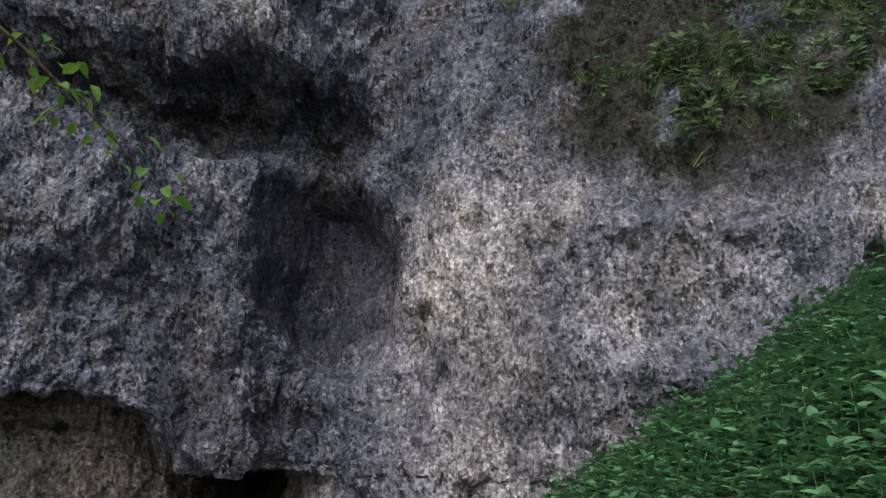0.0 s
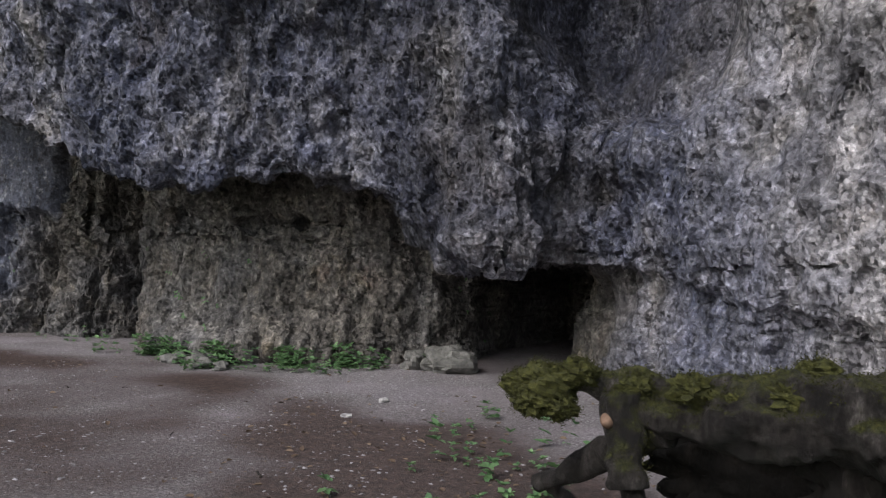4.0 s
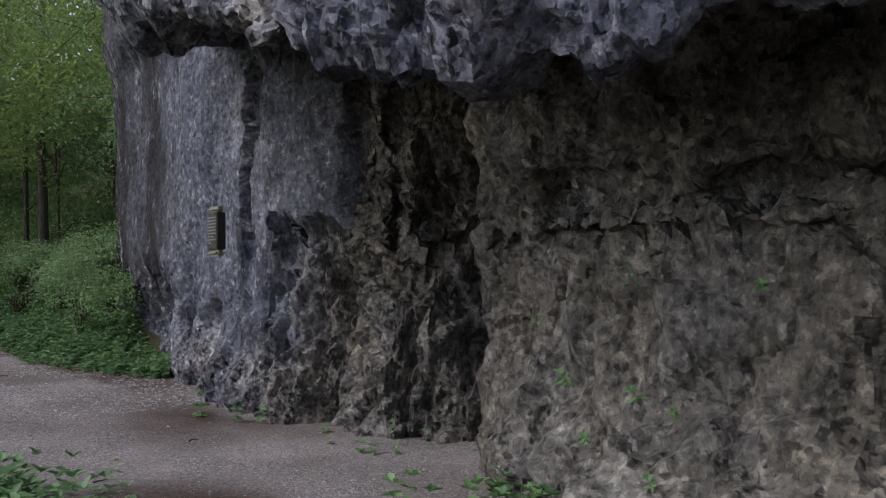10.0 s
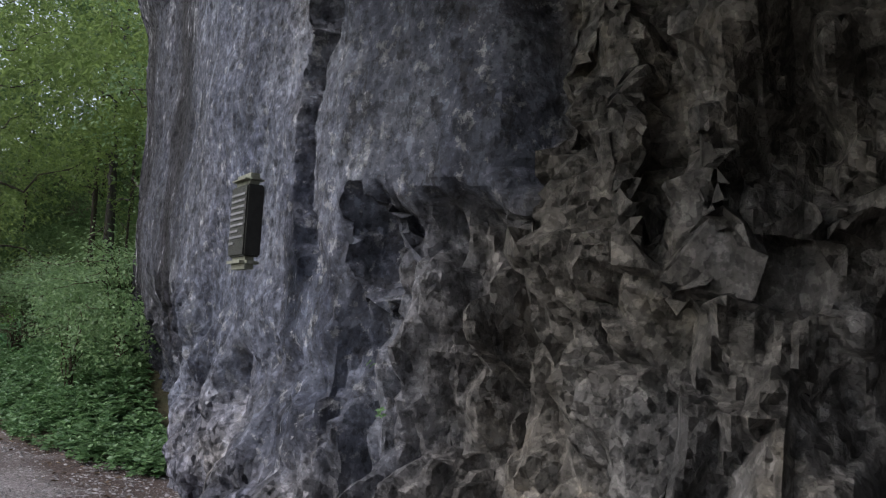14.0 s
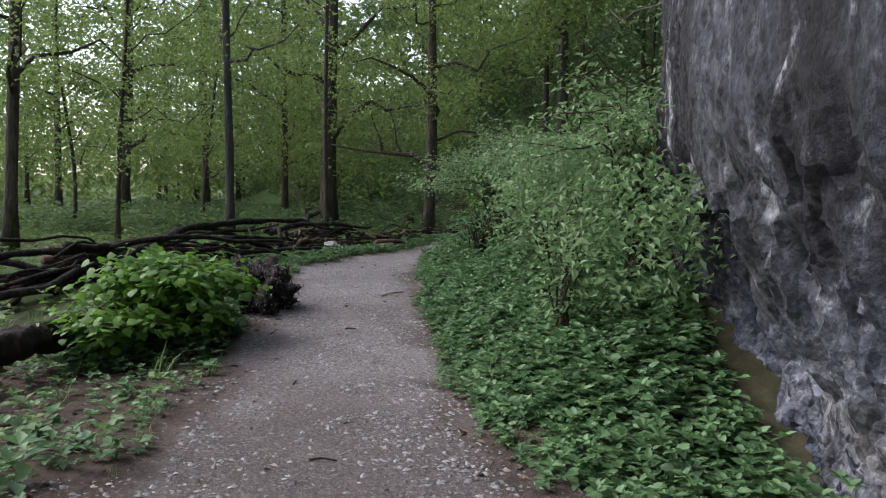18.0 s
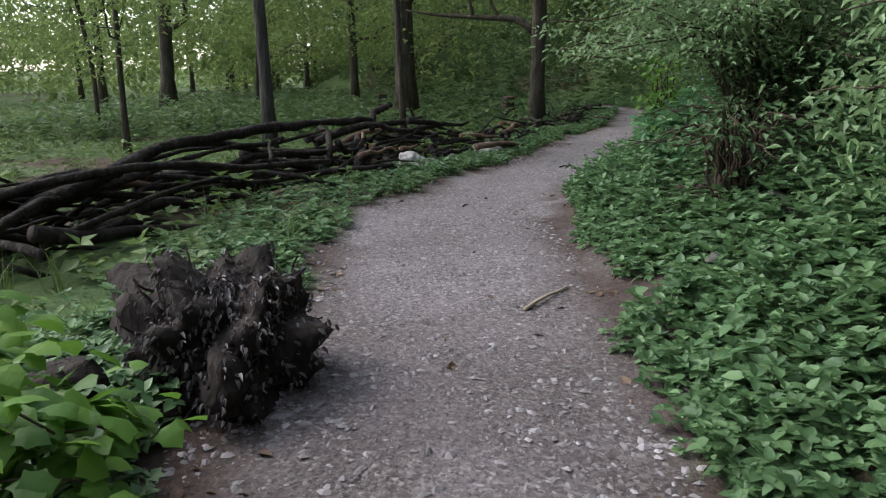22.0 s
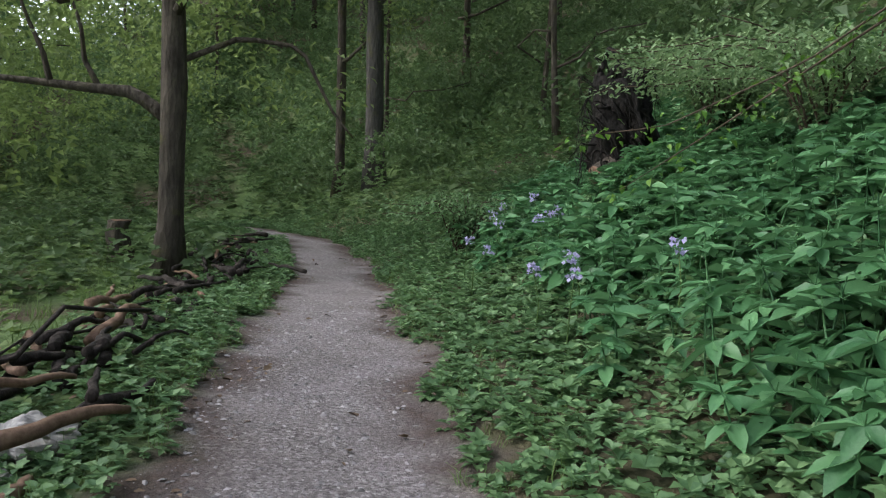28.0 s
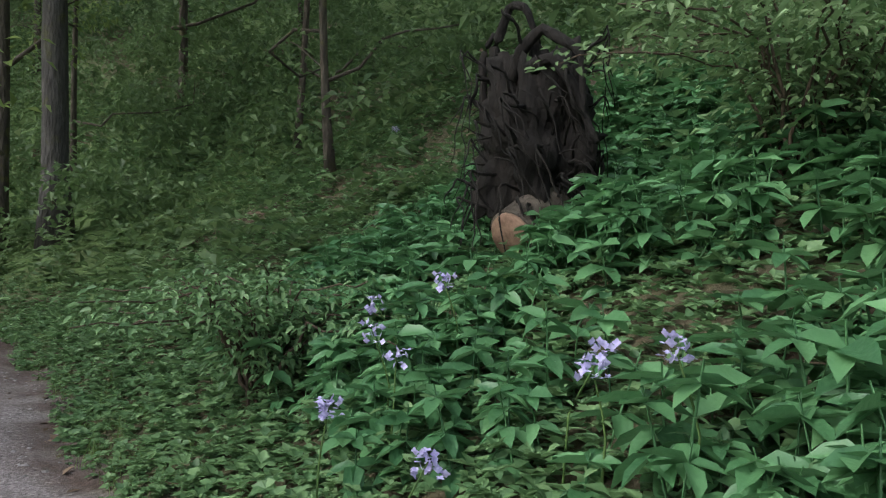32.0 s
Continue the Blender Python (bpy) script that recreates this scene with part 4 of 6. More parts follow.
GARDEN = (
    ("slope_herbs", "dense fresh green broad-leaved herbs on the steep slope", BROAD, TALL, 3700, (0.5, 1.5, 9, 13.2), lambda x, y: east_slope(x, y), (0.9, 1.45), 2),
    ("slope_seedlings", "small bright green seedlings round the dead stump", HERB, LOWF + LOWH, 8500, (-4.2, 5.5, 4, 13.5), lambda x, y: np.clip(east_slope(x, y) * 0.5 + 0.85 * np.exp(-((x + 0.5) / 1.2) ** 2 - ((y - 9.6) / 0.6) ** 2) * smooth(-0.6, 0.1, flat_noise(x, y, 1.4, 60)) + 0.7 * np.exp(-((x - 0.8) / 0.9) ** 2 - ((y - 8.0) / 1.8) ** 2) + 0.75 * np.exp(-((x + 1.7) / 0.8) ** 2 - ((y - 11.0) / 0.8) ** 2) * smooth(-0.3, 0.3, flat_noise(x, y, 1.2, 57)), 0, 1), (0.7, 1.3), 3),
    ("hillside_herbs", "green leafy herbs covering the hillside above the path", HERB, MIDS, 22000, (-50, 16, -19.5, 31), lambda x, y: smooth(0.0, 0.4, hill_side(x, y)) * wild(x, y) * smooth(8, 3, hill_side(x, y)) * smooth(-1.3, -0.6, flat_noise(x, y, 0.7, 55)) * smooth(-0.2, 1.6, hill_side(x, y) + 0.5 * flat_noise(x, y, 0.6, 56)), (0.6, 1.05), 4),
    ("path_edge_herbs", "low green herbs along the gravel path edge", HERB, LOWF + LOWH * 4, 76000, (-57, 12.5, -19.5, 25), lambda x, y: wild(x, y) * smooth(2.8, 0.9, along(WAY, x, y)[0]) * np.where((along(WAY, x, y)[1] < 0) & (x > -25), 0.3, 0.95), (0.55, 1.15), 5),
    ("big_leaved_herbs", "large pale-veined pointed leaves in lush clumps", BROAD, BIG, 10500, (-42, 17.0, -29.5, 27), lambda x, y: wild(x, y) * smooth(0.7, 1.5, hill_side(x, y)) * smooth(7, 4.5, hill_side(x, y)) * smooth(0.35, 0.6, np.hypot(x + 39.9, y - 22.7)) * np.maximum(smooth(-0.7, -0.1, flat_noise(x, y, 0.45, 77)), smooth(2.4, 0.9, np.hypot(x + 35.8, y - 21.2))), (0.75, 1.2), 6),
    ("meadow_herbs", "low green herb layer under the open wood", GRASS, MIDH + LOWH + TUFTS, 7500, (-64, -4, -19, 18), lambda x, y: wild(x, y) * np.where(along(WAY, x, y)[1] < 0, 1, 0) * smooth(1.0, 2.5, along(WAY, x, y)[0]), (0.9, 1.7), 7),
    ("verge_grass", "thin grass tufts on the path verge", GRASS, TUFTS, 12000, (-48, 13, -20, 23), lambda x, y: wild(x, y) * smooth(1.5, 0.7, along(WAY, x, y)[0]), (0.4, 0.8), 8),
    ("yard_edge_herbs", "low herbs and seedlings bordering the gravel yard", HERB, LOWH + MIDH, 6000, (-22, 6, -5, 18), lambda x, y: wild(x, y) * np.where(y < 15, smooth(6.0, 2.5, along(WAY, x, y)[0]), 0.6), (0.8, 1.4), 9),
    ("wall_foot_herbs", "small herbs growing along the foot of the rock wall", HERB, LOWH + MIDH, 5200, (-23, 14.3, -1.5, 18), lambda x, y: smooth(0.45, 0.1, np.abs(y - cliff_front(x) + np.where((x > -11.3) & (x < -6.5), 0.75, 0.3))) * smooth(0.0, 0.3, flat_noise(x, y, 0.6, 99) + 0.25) * np.where(x > -11.4, 1.0, 0.06), (0.7, 1.3), 10),
    ("cliff_end_herbs", "dark green bushy herbs at the end of the rock wall", HERB, MIDS + LOWF, 8200, (-27.5, 16.3, -18.6, 19.2), lambda x, y: np.where(y < cliff_front(x), 1, np.where(x < -24.2, wild(x, y), 0)) * smooth(-0.1, 0.25, y - np.interp(x, [-26, -23.5, -21.4, -20.0, -19.0], [16.75, 16.85, 16.95, 17.15, 17.45]) + 0.2 * flat_noise(x, y, 1.5, 59)), (0.75, 1.25), 12),
)
GARDEN += (
    ("hillside_cover", "small-leaved green ground cover on the hillside", HERB, LOWH, 15000, (-47, 17.0, -21, 26), lambda x, y: wild(x, y) * smooth(0.1, 0.6, hill_side(x, y)) * smooth(7.0, 4.0, hill_side(x, y)), (0.8, 1.35), 13),
)
CLUMPS = ((-10.2, 15.95), (-9.5, 15.72), (-8.75, 15.72), (-7.6, 16.05), (-6.9, 16.5))
GARDEN += (
    ("wall_clumps", "small leafy clumps at the foot of the rock wall", HERB, MIDF + LOWF, 5200, (-11.2, 14.9, -6.0, 16.8), lambda x, y: np.clip(sum(np.exp(-((x - a) / 0.22) ** 2 - ((y - b) / 0.14) ** 2) for a, b in CLUMPS), 0, 1), (0.7, 1.2), 14),
    ("yard_plants", "leafy green herbs beside the gravel yard", HERB, MIDF + LOWF, 2600, (-15.5, 12.2, -11.2, 14.6), lambda x, y: np.clip(np.exp(-((x + 13.1) / 1.0) ** 2 - ((y - 13.35) / 0.55) ** 2), 0, 1), (0.8, 1.3), 15),
    ("log_side_herbs", "leafy herbs crowding round the fallen log", HERB, MIDS + LOWH, 2600, (-27.5, 12.6, -24.2, 15.2), lambda x, y: wild(x, y) * np.where(along(WAY, x, y)[1] < 0, 1, 0) * smooth(0.95, 1.25, along(WAY, x, y)[0]) * smooth(3.2, 1.8, along(WAY, x, y)[0]) * smooth(-0.6, 0.1, flat_noise(x, y, 0.9, 58)), (0.7, 1.2), 17),
    ("bank_herbs", "dense green herbs on the bank below the path bush", HERB, MIDS + LOWF, 4200, (-33.0, 16.6, -25.8, 18.4), lambda x, y: wild(x, y) * smooth(0.0, 0.25, hill_side(x, y) + 0.1), (0.7, 1.15), 18),
    ("far_meadow", "rough green herbs on the shaded woodland floor", SHADE, MIDH + LOWH * 2, 6500, (-74, 3, -43, 26), lambda x, y: wild(x, y) * smooth(1.2, 2.4, along(WAY, x, y)[0]), (1.6, 3.0), 19),
    ("upper_hillside", "rough green cover on the upper hillside", HERB, MIDH + LOWH, 8000, (-62, 21, -36, 35), lambda x, y: smooth(3.0, 4.5, hill_side(x, y)) * smooth(13, 8, hill_side(x, y)), (1.2, 2.0), 20),
    ("yard_seedlings", "small bright seedlings on the dark leaf litter", HERB, MIDF + LOWF, 260, (-4.4, 11.4, -2.0, 14.1), lambda x, y: np.clip(sum(np.exp(-((x - a) / 0.2) ** 2 - ((y - b) / 0.22) ** 2) for a, b in ((-3.65, 12.7), (-3.5, 13.7), (-3.1, 12.0), (-2.6, 12.6))), 0, 1) * 1.0, (0.7, 1.1), 16),
)
for plot in GARDEN:
    herbs(*plot)


# ---- trees ----
def crown_leaves(heap, rng, centres, radii, each, size, shape):
    for c, r in zip(centres, radii):
        n = each
        d = rng.normal(0, 1, (n, 3))
        d /= np.linalg.norm(d, axis=1)[:, None]
        w = c + d * (rng.uniform(0.25, 1.0, n) ** 0.5)[:, None] * r * (1, 1, 0.6)
        heap.many(shape, w, turns(rng.uniform(0, 6.3, n), rng.normal(-0.25, 0.35, n), rng.normal(0, 0.5, n)), size * rng.uniform(0.6, 1.3, n))


def tree(x, y, tall, thick, label, rng, lean=(0, 0), first=0.3, limbs=9, reach=3.0, leaves=240, leaf_size=0.13, material=None, bark=None, group="woodland trees", bend=0.15):
    z = float(ground_z(x, y))
    t = thing("tree", label, "tree", group, at=(x, y, z))
    s = np.linspace(0, 1, 14)
    line = np.stack((x + lean[0] * s * tall + bend * np.sin(s * 5 + x), y + lean[1] * s * tall + bend * np.cos(s * 4 + y) - bend * np.cos(y), z - 0.15 + s * tall), 1)
    rad = 0.72 * thick * (1 - 0.7 * s) * (1 + 0.5 * np.exp(-s * tall / 0.3))
    put("trunk", mesh_of("trunk", *tube(line, rad, 12, 0.12, 3), True), bark or BARK, t)
    centres, radii = [], []
    for k in range(limbs):
        a = first + (1 - first) * (k + rng.uniform(0, 0.8)) / limbs
        p = np.array([np.interp(a, s, line[:, i]) for i in range(3)])
        yaw = k * 2.4 + rng.uniform(0, 1)
        r = reach * (1.1 - 0.6 * a) * rng.uniform(0.7, 1.2)
        end = p + (np.cos(yaw) * r, np.sin(yaw) * r, r * rng.uniform(0.1, 0.75))
        l = bent(p, end, 7, r * rng.uniform(-0.12, 0.1), r * 0.09, rng)
        put("limb", mesh_of("limb", *tube(l, np.linspace(thick * 0.32 * (1.15 - a), 0.012, 7), 6), True), bark or BARK, t)
        for f in (0.45, 0.75, 1.0):
            centres.append(l[int(f * 6)] + rng.normal(0, 0.25, 3))
            radii.append(r * rng.uniform(0.28, 0.42))
    if leaves:
        h = Heap()
        crown_leaves(h, rng, centres, radii, int(leaves * 0.27), leaf_size, leaf(0.55, 0.2, 0.08, False))
        put("crown", h.mesh("crown"), material or CANOPY, t)
    return t


tr = np.random.default_rng(5)
NEAR_WOOD = (
    (-38.0, 12.8, 17, 0.17, "slender straight grey woodland tree", (0.01, 0), 0.24, 11, 2.8, 330, 0.13, 0.15),
    (-40.2, 15.2, 15, 0.10, "thin leaning young tree beside the brush pile", (0.02, -0.035), 0.25, 10, 2.4, 330, 0.13, 0.15),
    (-49.0, 15.0, 20, 0.46, "thick dark tree trunk by the path bend", (0.005, -0.01), 0.16, 15, 4.6, 520, 0.16, 0.15),
    (-44.2, 18.5, 13, 0.30, "stout tree with a long crooked side branch", (0, 0.012), 0.27, 15, 3.8, 640, 0.13, 0.14),
    (-53.5, 25.6, 19, 0.40, "grey trunk at the foot of the hillside", (0, 0), 0.26, 11, 3.4, 400, 0.15, 0.1),
    (-55.5, 25.2, 16, 0.24, "thin dark trunk at the foot of the hillside", (0, 0.01), 0.26, 10, 2.8, 360, 0.15, 0.1),
    (-55.4, 5.4, 20, 0.42, "tall brown tree on the open woodland floor", (0.01, 0.02), 0.14, 16, 4.6, 480, 0.17, 0.15),
    (-46.0, 6.2, 10, 0.10, "crooked young tree on the woodland floor", (-0.03, 0.05), 0.2, 11, 3.0, 420, 0.14, 0.4),
    (-35.0, 8.7, 17, 0.20, "brown tree beyond the fallen branches", (0, 0.01), 0.16, 14, 3.8, 500, 0.14, 0.15),
    (-39.2, 9.6, 11, 0.09, "crooked thin tree on the woodland floor", (0.02, -0.03), 0.2, 11, 2.8, 420, 0.14, 0.35),
    (-60.8, 0.7, 20, 0.26, "tall woodland tree in front of the bright clearing", (0, 0), 0.14, 14, 4.4, 420, 0.2, 0.15),
    (-65.6, 7.3, 20, 0.30, "tall woodland tree with twin stems", (0, 0), 0.12, 14, 4.6, 420, 0.2, 0.15),
    (-57.0, 12.6, 20, 0.26, "dark woodland tree behind the meadow", (0, 0), 0.12, 14, 4.6, 480, 0.18, 0.15),
    (-62.0, 14.5, 15, 0.16, "leafy young tree at the valley edge", (0, 0), 0.06, 14, 4.2, 480, 0.19, 0.15),
    (-52.0, 9.5, 12, 0.10, "leafy sapling over the meadow", (0, 0.02), 0.14, 12, 3.2, 420, 0.16, 0.3),
    (-43.0, 2.0, 13, 0.13, "leafy woodland tree by the meadow edge", (0, 0), 0.14, 12, 3.4, 420, 0.16, 0.2),
    (-33.0, 3.5, 14, 0.14, "leafy woodland tree over fallen branches", (0, 0.02), 0.2, 12, 3.2, 380, 0.15, 0.2),
)
for x, y, tall, thick, label, lean, first, limbs, reach, leaves, size, bend in NEAR_WOOD:
    t = tree(x, y, tall, thick, label, tr, lean, first, limbs, reach, leaves, size, bend=bend, bark=GREYBARK if "grey" in label else None)
    if "crooked side branch" in label:
        z = float(ground_z(x, y))
        for points, r0, r1 in (([(0, 0, 2.35), (-0.25, -0.5, 2.75), (-0.45, -0.9, 2.78), (-0.9, -1.7, 2.85), (-1.3, -2.5, 2.92), (-1.7, -3.4, 3.1)], 0.11, 0.025),
                               ([(-0.5, -0.95, 2.8), (-0.62, -1.15, 3.2), (-0.55, -1.2, 3.7), (-0.75, -1.5, 4.6)], 0.05, 0.015),
                               ([(-0.85, -1.6, 2.85), (-0.85, -1.7, 3.3), (-1.05, -1.95, 3.9), (-1.1, -2.2, 5.0)], 0.05, 0.015),
                               ([(0.05, 0.05, 3.2), (0.5, 0.9, 3.6), (0.9, 1.7, 3.5), (1.15, 2.1, 2.6), (1.3, 2.4, 2.2)], 0.05, 0.012)):
            s = np.linspace(0, 1, 14)
            q = np.array(points)
            line = np.stack([np.interp(s, np.linspace(0, 1, len(q)), q[:, i]) for i in range(3)], 1) + (x, y, z)
            put("limb", mesh_of("limb", *tube(line, np.linspace(r0, r1, 14), 8, 0.1, 2), True), BARK, t, "long crooked dark side branch")
for k in range(24):
    x, y = -68 - 46 * tr.uniform(0, 1), -24 + 52 * tr.uniform(0, 1)
    tree(x, y, tr.uniform(15, 24), tr.uniform(0.15, 0.34), "distant leafy woodland tree", tr, (0, 0), tr.uniform(0.06, 0.2), 10, 5.0, 200, 0.36, SHADE if y > 14 else CANOPY)
for k in range(26):
    x = -29 - 52 * (k + 0.5) / 26
    y = np.interp(x, FOOT[::-1, 0], FOOT[::-1, 1]) + tr.uniform(*((12, 26) if -47 < x < -31 else (7, 24)))
    tree(x, y, tr.uniform(12, 18), tr.uniform(0.10, 0.2), "leafy tree rooted on the wooded hillside", tr, (0, -0.03), 0.14, 10, 4.2, 230, 0.31, SHADE)
for x, y, tall in ((-29.5, 21.5, 11), (-33.0, 26.5, 13), (-37.0, 29.0, 14), (-42.0, 30.0, 14), (-47.0, 27.5, 14), (-26.5, 24.5, 12), (-50.0, 29.0, 15), (-57.0, 27.5, 15)):
    tree(x, y, tall, 0.11, "young leafy tree above the path", tr, (0.0, -0.03), 0.1, 12, 3.2, 360, 0.15, PALE if x > -40 else SHADE, bend=0.2)
for x, y, tall in ((-27.2, 20.6, 8), (-30.5, 22.5, 9), (-25.6, 22.0, 9), (-33.5, 25.0, 9)):
    tree(x, y, tall, 0.07, "slender young tree on the slope past the rock wall", tr, (0.0, -0.05), 0.12, 12, 2.4, 420, 0.09, PALE, bend=0.25)


def shrub_bank(name, label, material, n, box, keep, seed, size=0.14, each=220, rise=(0.3, 1.6), radius=(0.5, 1.2)):
    r = np.random.default_rng(seed)
    w = spread(r, n, box, keep)
    h = Heap()
    w[:, 2] += r.uniform(*rise, len(w))
    crown_leaves(h, r, w, r.uniform(*radius, len(w)), each, size, leaf(0.55, 0.25, 0.08, False))
    return whole(name, h.mesh(name), material, label, "shrubs", kind="stuff")


shrub_bank("hillside_shrubs", "dim green shrub layer climbing the wooded hillside", SHADE, 1500, (-85, 20, -24, 54), lambda x, y: smooth(3.5, 7, hill_side(x, y)) * smooth(36, 20, hill_side(x, y)), 21, 0.26, 52, (0.1, 1.6), (0.6, 1.5))
shrub_bank("path_side_shrubs", "leafy shrubs leaning over the path from the slope", PALE, 80, (-28.5, 17, -21.8, 22.5), lambda x, y: smooth(0.8, 1.6, hill_side(x, y)), 22, 0.075, 420, (0.2, 1.5), (0.4, 0.8))
shrub_bank("far_shrubs", "pale green understorey at the far side of the wood", CANOPY, 1150, (-135, -75, -70, 30), lambda x, y: 0.75 + 0 * x, 23, 0.66, 40, (0.2, 8.0), (1.5, 3.2))
shrub_bank("wood_understorey", "light green leafy understorey between the trunks", CANOPY, 560, (-76, -14, -46, 20), lambda x, y: smooth(-0.2, 0.3, flat_noise(x, y, 0.12, 88)) * smooth(3, 6, along(WAY, x, y)[0]), 25, 0.22, 110, (1.6, 6.0), (0.8, 1.8))
shrub_bank("valley_end_shrubs", "green shrubs closing the valley beyond the path bend", SHADE, 1300, (-100, 0, -48, 42), lambda x, y: smooth(0.6, 1.6, hill_side(x, y)) * smooth(22, 6, hill_side(x, y)), 26, 0.2, 80, (0.1, 1.8), (0.5, 1.3))
shrub_bank("far_canopy", "tall green crowns closing the view over the valley", SHADE, 620, (-105, -45, -63, 46), lambda x, y: np.where(y > 6, 0.95, 0.4), 27, 0.62, 60, (5.0, 21.0), (1.8, 3.6))
shrub_bank("valley_foliage", "light green leafy boughs over the meadow and the path bend", CANOPY, 560, (-64, 3, -43, 21), lambda x, y: 0.65 * smooth(-0.35, 0.2, flat_noise(x, y, 0.18, 89)), 28, 0.17, 110, (3.0, 8.0), (0.8, 1.8))
shrub_bank("slope_crowns", "fresh yellow-green crowns of the trees past the rock wall", CANOPY, 330, (-62, 17.5, -36, 30), lambda x, y: smooth(0.2, 0.8, (y - 16.5) / (-x - 10) * 5), 29, 0.27, 85, (7.5, 16.0), (1.2, 2.4))

# ---- dead wood and stones ----
def blob(radius, rows=9, cols=12, rough=0.25, scale=1.6, seed=0, flat=1.0):
    """A lumpy closed body about the origin."""
    a, b = np.meshgrid(np.linspace(0, np.pi, rows), np.linspace(0, 2 * np.pi, cols, endpoint=False), indexing="ij")
    d = np.stack((np.sin(a) * np.cos(b), np.sin(a) * np.sin(b), np.cos(a)), -1).reshape(-1, 3)
    r = 1 + rough * fractal(d * scale + seed * 3.7, 3, seed)
    i = np.arange((rows - 1) * cols)
    j = i // cols * cols + (i + 1) % cols
    return d * r[:, None] * np.asarray(radius) * (1, 1, flat), [np.stack((i, i + cols, j + cols, j), 1)]


def gnarled(line, radii, sides, seed, lumps=0.3, closed=True):
    """A stout knobbly piece of dead wood with lengthwise ridges."""
    v, f = tube(line, radii, sides, 0.0, seed, closed)
    line = np.asarray(line, float)
    near = np.argmin(((v[:, None] - line[None]) ** 2).sum(-1), 1)
    out = v - line[near]
    grow = lumps * fractal(v * 2.4, 4, seed) + 0.2 * fractal(v * 7.0, 3, seed + 9) + 0.16 * vnoise(v * 17.0, seed + 4) + 0.18 * np.abs(vnoise(v * (9, 9, 4), seed + 3)) - 0.1
    return v + out * grow[:, None], f


def resample(points, n):
    points = np.asarray(points, float)
    s = np.concatenate(([0], np.cumsum(np.linalg.norm(np.diff(points, axis=0), axis=1))))
    u = np.linspace(0, s[-1], n)
    return np.stack([np.interp(u, s, points[:, i]) for i in range(3)], 1)


def moss_pad(at, size, seed, n=2600):
    """A cushion of moss: a lumpy pad with a nap of tiny shoots."""
    r = np.random.default_rng(seed)
    v, f = blob(size, 18, 26, 0.4, 3.0, seed)
    v = v + np.array(at)
    h = Heap()
    h.add(v, f)
    pick = v[r.integers(0, len(v), n)] + r.normal(0, 0.012, (n, 3))
    h.many(leaf(0.35, 0.1, 0.1, False), pick, turns(r.uniform(0, 6.3, n), r.uniform(-0.3, 1.3, n)), r.uniform(0.012, 0.032, n))
    return h.mesh("moss")


def moss_coat(me, n, seed, low=0.25, size=(0.01, 0.024)):
    """Moss shoots standing on the upward faces of a mesh."""
    r = np.random.default_rng(seed)
    co, no = np.empty(len(me.vertices) * 3, np.float32), np.empty(len(me.vertices) * 3, np.float32)
    me.vertices.foreach_get("co", co)
    me.vertices.foreach_get("normal", no)
    co, no = co.reshape(-1, 3), no.reshape(-1, 3)
    ok = no[:, 2] + 0.7 * fractal(co * 3.0, 2, seed) > low
    pick = np.flatnonzero(ok)[r.integers(0, max(ok.sum(), 1), n)]
    h = Heap()
    w = co[pick] + r.normal(0, 0.02, (n, 3)) * (1, 1, 0.5)
    h.many(leaf(0.5, 0.2, 0.1, False), w, turns(np.arctan2(no[pick, 1], no[pick, 0]) + r.normal(0, 1.0, n), r.uniform(-0.7, 1.2, n)), r.uniform(*size, n))
    return h.mesh("moss")


